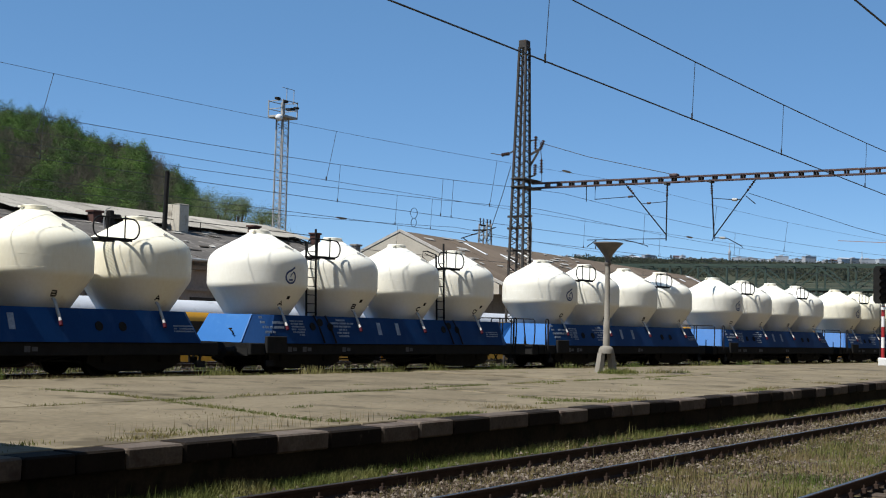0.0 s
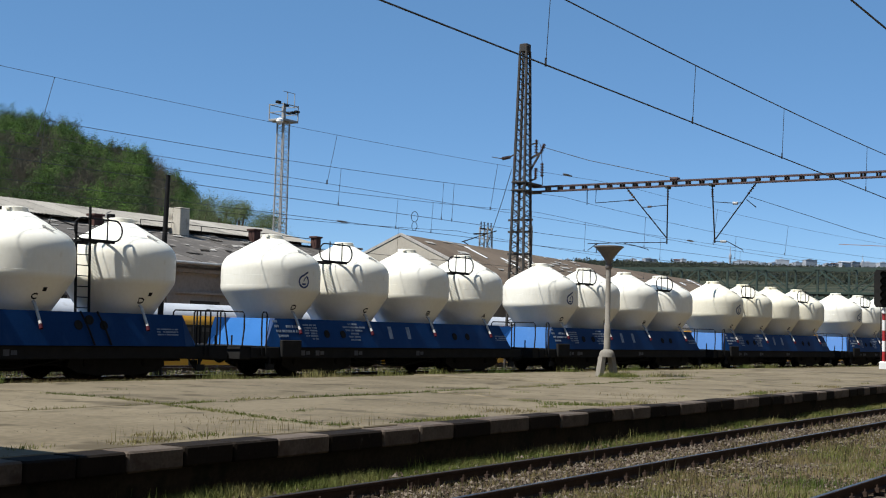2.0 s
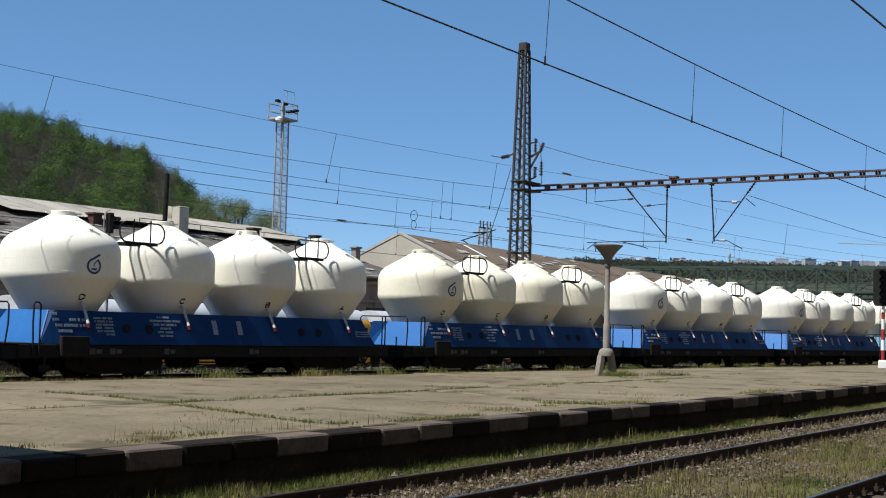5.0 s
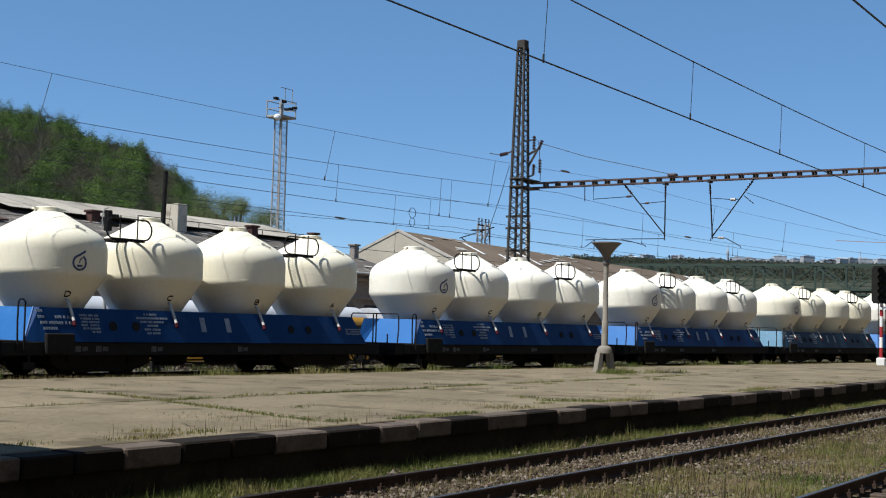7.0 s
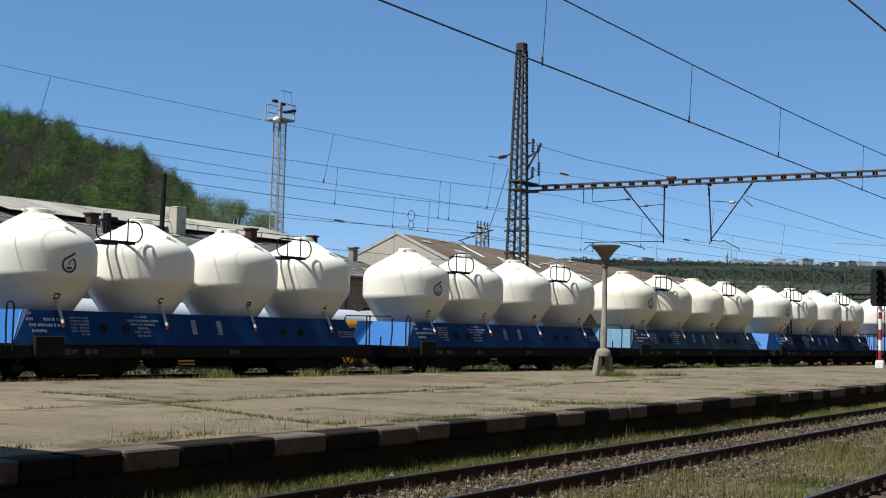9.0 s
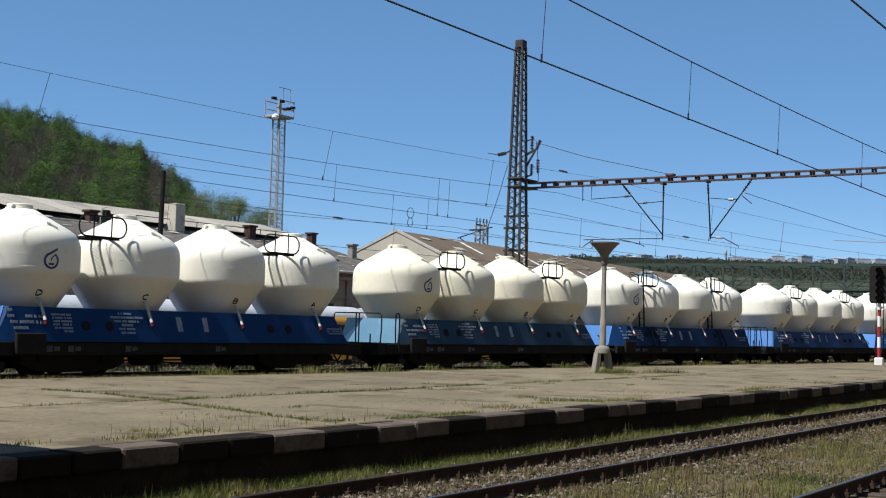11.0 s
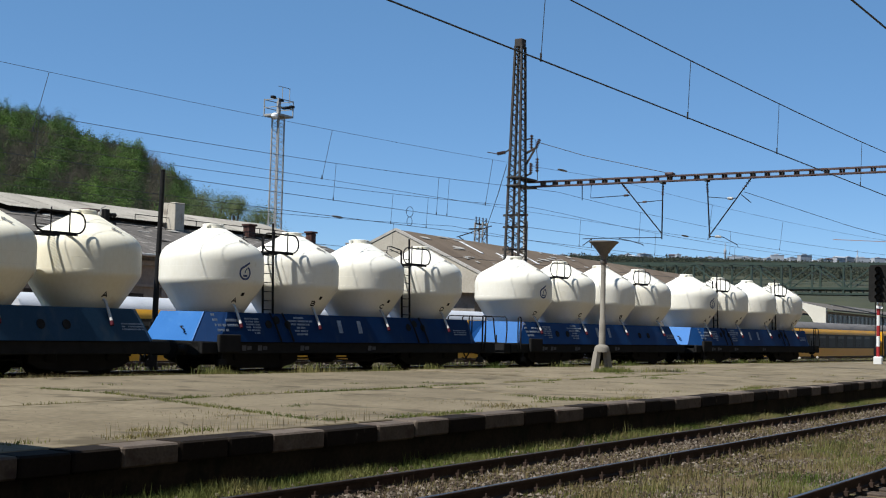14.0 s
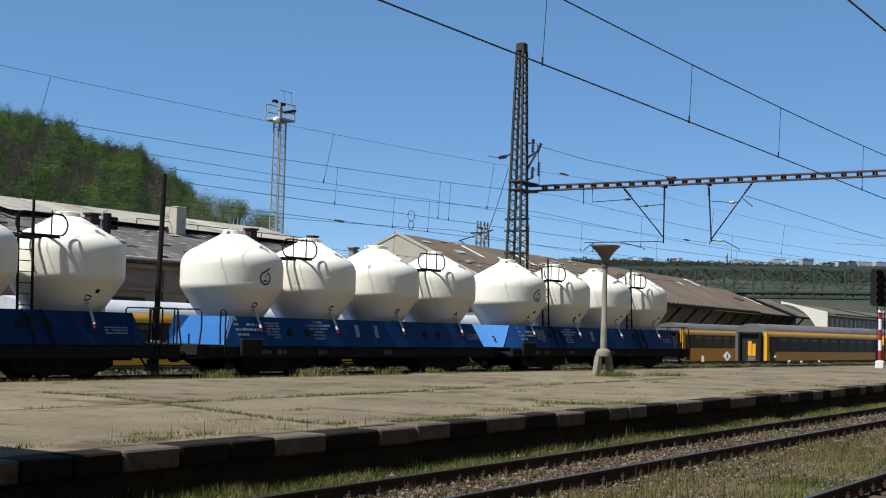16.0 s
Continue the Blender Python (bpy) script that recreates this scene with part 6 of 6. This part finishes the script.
# ---- towers ----
def flood_tower(x, y, h):
    t = thing("floodlight_tower", pose(x, y, -1.2), "tall pale lattice floodlight tower with railed platform", "floodlight tower")
    part("lattice_shaft", lattice(Geo(), (0, 0, 0), (0, 0, h), 1.12, 0.98, 30, 0.13, 0.065), LATTICE, t, "pale lattice shaft")
    part("platform_floor", Geo().cbox(-1.35, -1.1, h, 1.35, 1.1, h + 0.25, 0.03), LATTICE, t, "lamp platform")
    for sx in (-1.3, 1.3):
        for sy in (-1.05, 1.05):
            part("railing_post", Geo().bar((sx, sy, h), (sx, sy, h + 2.0), 0.1), LATTICE, t)
    for z in (h + 1.0, h + 1.9):
        for p, q in (((-1.3, -1.05), (1.3, -1.05)), ((-1.3, 1.05), (1.3, 1.05)), ((-1.3, -1.05), (-1.3, 1.05)), ((1.3, -1.05), (1.3, 1.05))):
            part("railing_bar", Geo().bar((*p, z), (*q, z), 0.08), LATTICE, t)
    part("core_post", Geo().bar((0, 0, h), (0, 0, h + 1.9), 0.35), LATTICE, t)
    for u, v, z in ((-1.7, -0.6, 1.9), (-0.9, -1.1, 1.6), (1.3, -0.9, 1.2), (0.2, -1.2, 0.9), (1.6, 0.5, 1.2)):
        part("floodlight", Geo().cbox(u - 0.3, v - 0.2, h + z, u + 0.3, v + 0.25, h + z + 0.28, 0.05), DARK, t, "dark floodlight")
    part("floodlight", Geo().lathe([(0.15, 0.35), (0.4, 0.15), (0.42, -0.1), (0.2, -0.4)], 16, cx=-1.5, cy=-0.7, cz=h - 0.1), WHITE, t, "white domed lamp", 40)
    part("aerial", Geo().bar((0.6, 0, h + 1.9), (0.6, 0, h + 3.6), 0.06).bar((1.9, 0, h + 1.9), (1.9, 0, h + 3.6), 0.06).bar((-0.2, 0, h + 3.6), (1.95, 0, h + 3.6), 0.06), LATTICE, t, "thin aerial frame")


def yard_mast(x, y):
    m = thing("yard_mast", pose(x, y, -1.0), "small lattice catenary mast with insulators", "mast")
    part("lattice_shaft", lattice(Geo(), (0, 0, 0), (0, 0, 14.6), 1.3, 1.0, 14, 0.14, 0.09), LATTICE, m, "grey lattice shaft")
    part("crossarm", Geo().bar((-1.2, 0, 14.4), (1.2, 0, 14.4), 0.15).bar((-1.2, 0.9, 13.8), (-1.2, -0.9, 13.8), 0.15).bar((0, 3.2, 13.0), (0, -1.4, 14.2), 0.1).bar((0.2, 3.0, 13.0), (0, 0, 11.2), 0.1), DARK, m)
    for u in (-0.8, -0.3, 0.3, 0.8):
        part("insulator", insulator((u * 1.4, 0, 14.4), (u * 1.4, 0, 15.2), 0.13), PORCELAIN, m, "dark ribbed insulator", 40)


def bearing(px):
    return TH + math.atan((784 - px) / 2326.5)


def spot(px, depth):
    """Plan point seen in a column at a depth along the camera's axis."""
    a = bearing(px)
    d = depth / math.cos(a - TH)
    return d * math.cos(a), d * math.sin(a)


for _x, _y, _h in ((81.2, 26.33, 0.56), (81.7, 25.6, 0.3), (82.1, 24.95, 0.29), (82.7, 24.0, 0.35)):
    switch_lever(_x, _y, _h)


def diamond_sign(x, y):
    d = thing("diamond_sign", pose(x, y, 0.0, 0, 0, -52), "small white diamond shunting sign on a short post", "sign")
    part("post", Geo().cbox(-0.03, 0.03, -0.6, 0.03, 0.09, 0.5, 0.01), DARK, d, "dark short post")
    plate = part("plate", Geo().prism([(-0.27, 0.58), (0, 0.27), (0.27, 0.58), (0, 0.89)], -0.01, 0.025, "y"), WHITE, d, "white diamond plate")
    part("bar", Geo().box(-0.035, -0.016, 0.45, 0.035, -0.011, 0.71), DARK, plate, "dark upright bar")


diamond_sign(81.0, 29.46)
flood_tower(*spot(492, 150), 26.3)
yard_mast(*spot(858, 150))
solo("tall_pipe", Geo().lathe([(0.12, -0.5), (0.12, 8.0)], 12), POST, "pale thin vent pipe behind the mast", "pipe", at=pose(*spot(937, 70), -0.5), smooth=40)


# ---- woods on the hill ----
def hill_height(px):
    """Elevation of the crest above the eye, per metre of depth."""
    pts = [(-500, 330), (-150, 385), (0, 376), (80, 362), (115, 352), (140, 332), (190, 322), (245, 318), (262, 292), (290, 278), (320, 252), (345, 226), (395, 175), (420, 155), (520, 110), (700, 60)]
    for (a, u), (b, v) in zip(pts, pts[1:]):
        if px <= b:
            return (u + (v - u) * (px - a) / (b - a)) / 2326.5
    return 60 / 2326.5


def hill():
    g = Geo()
    cols = [-500 + 30 * i for i in range(41)]
    rows = [i / 10 for i in range(11)]
    pts = {}
    for i, px in enumerate(cols):
        for j, f in enumerate(rows):
            depth = 210 + 150 * f
            x, y = spot(px, depth)
            crest = 1.86 + hill_height(px) * 360 - 7
            z = -2 + (crest + 2) * (f ** 0.85)
            pts[i, j] = len(g.v)
            g.v.append((x, y, z))
    for i in range(len(cols) - 1):
        for j in range(len(rows) - 1):
            g.f.append((pts[i, j], pts[i + 1, j], pts[i + 1, j + 1], pts[i, j + 1]))
    solo("wooded_hill", g, FARGREEN, "steep wooded hillside behind the yard", "hill", kind="structure", smooth=60)
    # crowns: many small leaves about many centres, in uneven clumps
    rng = np.random.default_rng(4)
    leaf, twig = [], []
    for k in range(1700):
        px = rng.uniform(-60, 430)
        f = rng.uniform(0.0, 1.0) ** 0.8
        depth = 210 + 150 * f
        x, y = spot(px, depth)
        crest = 1.86 + hill_height(px) * 360 - 7
        z = -2 + (crest + 2) * (f ** 0.85)
        r = rng.uniform(2.0, 4.6)
        bare = noise.noise((px * 0.02, f * 4, 3)) + (0.16 if 0.3 < f < 0.8 and px < 300 else 0) > 0.26 or rng.random() < 0.12
        (twig if bare else leaf).append((x, y, z + r * 0.9, r))
    for crowns, mat, name, label, per, size in ((leaf, LEAF, "woodland", "dense spring woodland of bright and dark green trees", 820, 0.3), (twig, TWIG, "bare_woodland", "brown leafless trees among the green", 520, 0.24)):
        c = np.array(crowns)
        n = len(c) * per
        d = rng.normal(size=(n, 3))
        d /= np.linalg.norm(d, axis=1)[:, None]
        d[:, 2] = np.where(d[:, 2] < -0.25, -d[:, 2], d[:, 2])
        cc = np.repeat(c, per, 0)
        lump = 0.75 + 0.4 * np.sin(d[:, 0] * 5 + cc[:, 0]) * np.sin(d[:, 1] * 5 + cc[:, 1]) * np.cos(d[:, 2] * 4)
        p = cc[:, :3] + d * (cc[:, 3] * lump * rng.uniform(0.72, 1.05, n))[:, None] * np.array([1, 1, 1.2])
        a, b = rng.normal(size=(n, 3)), rng.normal(size=(n, 3))
        tilt = d + rng.normal(0, 0.35, (n, 3))
        tilt /= np.linalg.norm(tilt, axis=1)[:, None]
        a -= tilt * (a * tilt).sum(1)[:, None]
        b = np.cross(tilt, a) + a * rng.uniform(-0.4, 0.4, (n, 1))
        a /= np.linalg.norm(a, axis=1)[:, None]
        b /= np.linalg.norm(b, axis=1)[:, None]
        s = (size * rng.uniform(0.5, 1.3, n))[:, None]
        if mat is TWIG:
            a = d * 0.8 + np.array([0, 0, 0.8]) + rng.normal(0, 0.35, (n, 3))
            a, b = a * 2.6, b * 0.3
        v = np.stack([p - a * s * 0.5, p + b * s * 0.6, p + a * s * 0.6], 1).reshape(-1, 3)
        me = bpy.data.meshes.new(name)
        me.from_pydata(v.tolist(), [], np.arange(n * 3).reshape(-1, 3).tolist())
        me.materials.append(mat)
        tagged(new(name, me), label, "woods", "", "stuff")


hill()


def unseen_slopes():
    """Valley side carried on unseen round the left, added to block low sky."""
    g = Geo()
    rows = []
    for i in range(25):
        a = radians(62 + 6 * i)
        h = 46 + 10 * math.sin(i * 1.3) + 5 * math.sin(i * 3.1)
        rows.append([(math.cos(a) * r, math.sin(a) * r, z * h - 3) for r, z in ((170, 0), (200, 0.45), (240, 0.85), (290, 1.0), (380, 0.9), (500, 0))])
    g.loft(rows, closed=False)
    solo("valley_side", g, FARGREEN, "wooded valley side beyond the station", "hill", kind="structure", smooth=60)


unseen_slopes()


def tree(x, y, z, h, r, seed):
    """A spreading tree: tapered trunk, limbs and a ragged crown of small leaves."""
    rng = np.random.default_rng(seed)
    t = thing("tree", pose(x, y, z), "young spring tree with light green crown", "tree", "trees beside the tower")
    g = Geo().tube([(0, 0, -1), (0.1, 0, h * 0.4), (0, 0.1, h * 0.9)], 0.22, 8)
    tips = []
    for k in range(9):
        a = k * 2.4
        z0 = h * (0.3 + 0.06 * k)
        tip = (math.cos(a) * r * 0.8, math.sin(a) * r * 0.8, z0 + h * 0.22)
        g.tube([(0, 0, z0), (tip[0] * 0.5, tip[1] * 0.5, z0 + h * 0.08), tip], 0.09, 5)
        tips.append(tip)
    part("trunk", g, BARK, t, "grey-brown trunk and limbs")
    tips.append((0, 0, h * 0.95))
    n = 1300
    v = []
    for tip in tips:
        p = np.array(tip) + rng.normal(size=(n, 3)) * r * 0.22 * np.array([1, 1, 0.9])
        a, b = rng.normal(size=(n, 3)), rng.normal(size=(n, 3))
        a /= np.linalg.norm(a, axis=1)[:, None]
        b /= np.linalg.norm(b, axis=1)[:, None]
        s = 0.2 * rng.uniform(0.5, 1.2, (n, 1))
        v.append(np.stack([p - a * s * 0.5, p + b * s * 0.6, p + a * s * 0.6], 1).reshape(-1, 3))
    v = np.concatenate(v)
    me = bpy.data.meshes.new("crown")
    me.from_pydata(v.tolist(), [], np.arange(len(v)).reshape(-1, 3).tolist())
    me.materials.append(PALELEAF)
    part("crown", me, None, t, "ragged light green crown")


for _px, _d, _top, _r, _k in ((385, 205, 345, 4.0, 1), (405, 215, 350, 3.6, 5), (420, 200, 348, 2.6, 2), (448, 210, 368, 4.2, 3), (470, 215, 369, 3.8, 4), (350, 215, 338, 4.5, 6)):
    _x, _y = spot(_px, _d)
    _h = 1.86 + (568 - _top) * _d / 2326.5 + 1.5
    tree(_x, _y, -1.5, _h / 1.05, _r, _k)


# ---- far hills and city ----
def far_hills():
    g = Geo()
    cols = list(range(500, 2600, 30))
    rows = [(700, -3.0), (1000, 38.0), (1350, 72.0), (1600, 87.0), (2600, 88.0)]
    n = len(rows)
    for px in cols:
        for d, z in rows:
            x, y = spot(px, d)
            k = 0.55 + 0.45 * min(1.0, max(0.0, (px - 600) / 420))
            g.v.append((x, y, z * k + (3 * noise.noise((px * 0.012, d * 0.004, 2)) if z > 0 else 0)))
    for i in range(len(cols) - 1):
        for j in range(n - 1):
            g.f.append((i * n + j, (i + 1) * n + j, (i + 1) * n + j + 1, i * n + j + 1))
    solo("far_hill", g, FARGREEN, "long green hill on the far side of the valley", "hill", kind="structure", smooth=60)
    rng = random.Random(7)
    for k in range(95):
        px = 985 + 7.2 * k + rng.uniform(-6, 6)
        d = rng.uniform(1560, 1640)
        x, y = spot(px, d)
        w, h = rng.uniform(5, 17), rng.uniform(1.5, 4.5) if rng.random() < 0.8 else rng.uniform(4.5, 7.5)
        b = thing("far_house", pose(x, y, 85 + 6 * max(0, px - 1100) / 470, 0, 0, rng.uniform(-70, -30)), "far grey apartment block on the skyline", "house", "houses on the skyline")
        part("wall", Geo().box(-w / 2, -4, -5, w / 2, 4, h), CITY, b)
        if rng.random() < 0.2:
            part("roof", Geo().prism([(-4.4, h), (4.4, h), (0, h + 1.5)], -w / 2 - 0.4, w / 2 + 0.4, "x"), BRICKRED if rng.random() < 0.3 else CITY, b, "pitched roof")
        else:
            part("roof", Geo().box(-w / 2 - 0.2, -4.2, h, w / 2 + 0.2, 4.2, h + 0.4).box(-w / 5, -1.5, h + 0.4, w / 8, 1.5, h + 1.6), CITY, b, "flat roof with lift house")
    for px, top in ((1292, 432), (1527, 440)):
        x, y = spot(px, 1620)
        t = thing("far_tower", pose(x, y, 84), "thin far transmitter tower on the skyline", "tower", "towers on the skyline")
        hh = (592 - top) * 1620 / 2326.5 - 82
        part("shaft", Geo().lathe([(1.6, -2), (1.3, hh * 0.5), (1.8, hh * 0.55), (1.7, hh * 0.65), (0.5, hh * 0.7), (0.3, hh)], 10), CITY, t, "", 40)
    rng = np.random.default_rng(9)
    n = 42000
    px, d = rng.uniform(930, 1620, n), rng.uniform(1100, 1600, n)
    px[: n // 2] = 930 + 690 * np.round(rng.uniform(0, 60, n // 2)) / 60 + rng.normal(0, 4, n // 2)
    p = np.array([(*spot(a, b), np.interp(b, [1000, 1350, 1600], [38, 72, 87]) * (0.55 + 0.45 * min(1.0, max(0.0, (a - 600) / 420)))) for a, b in zip(px, d)])
    p[:, 2] += np.abs(rng.normal(0, 2.0, n)) * np.interp(d, [1100, 1500, 1600], [1, 1, 0.6])
    a, b = rng.normal(size=(n, 3)), rng.normal(size=(n, 3))
    v = np.stack([p - a * 0.8, p + b * 1.0, p + a * 0.9], 1).reshape(-1, 3)
    me = bpy.data.meshes.new("far_woods")
    me.from_pydata(v.tolist(), [], np.arange(n * 3).reshape(-1, 3).tolist())
    me.materials.append(FARLEAF)
    tagged(new("far_woods", me), "far wooded slopes below the skyline", "woods", "", "stuff")


far_hills()


def far_crane():
    c = thing("tower_crane", None, "thin orange tower crane far on the skyline", "crane")
    part("jib", Geo().bar((902.1, 252.4, 67.2), (945.0, 185.0, 66.0), 0.4), CRANE, c, "pale orange jib")
    part("mast", Geo().bar((935.0, 200.7, -3), (935.0, 200.7, 72), 1.0), CRANE, c, "slim mast")


far_crane()


# ---- unseen block added behind the camera to cut sky light ----
def sky_block():
    b = thing("sky_blocker", None, "plain brown station building along the first platform", "station building", kind="structure")
    part("wall", Geo().box(-90, -14, -0.4, 190, -7, 26), PLASTER, b, "plain plastered wall")
    part("roof", Geo().prism([(-15, 26), (-6, 26), (-10.5, 29)], -91, 191, "x"), ROOFBROWN, b, "brown roof")


sky_block()


def shadow_canopy():
    # Out of view; added to throw the shadow edge at the platform's near corner.
    c = thing("shadow_canopy", None, "plain canopy over the near end of the platform", "canopy", kind="structure")
    part("roof", Geo().cbox(-40, 9.9, 4.5, 6.72, 19.0, 4.75, 0.04), TIMBER, c, "flat dark roof")
    for k in range(6):
        part("post", Geo().cbox(-38.1 + 8.4 * k, 14.4, 0.5, -37.9 + 8.4 * k, 14.6, 4.5, 0.02), DARKLAT, c, "steel post")


shadow_canopy()


# ---- movement ----
def wagon_pose(s):
    a, b = track(s - 4.4), track(s + 4.4)
    return Matrix.Translation(((a[0] + b[0]) / 2, (a[1] + b[1]) / 2, RAIL_Z)) @ pose(0, 0, 0, 0, 0, math.degrees(math.atan2(b[1] - a[1], b[0] - a[0])))


def moved(t):
    for (t0, d0), (t1, d1) in zip(MOVED, MOVED[1:]):
        if t <= t1:
            return d0 + (d1 - d0) * (t - t0) / (t1 - t0)
    return MOVED[-1][1]


def motions():
    for w, s in WAGONS:
        walk(w, [(t, wagon_pose(s - d)) for t, d in MOVED])
    times = [i / 15 for i in range(241)]
    for w, c in WHEELSETS:
        walk(w, [(t, pose(c, 0, 0.46) @ Matrix.Rotation(-moved(t) / 0.46, 4, "Y")) for t in times])


motions()
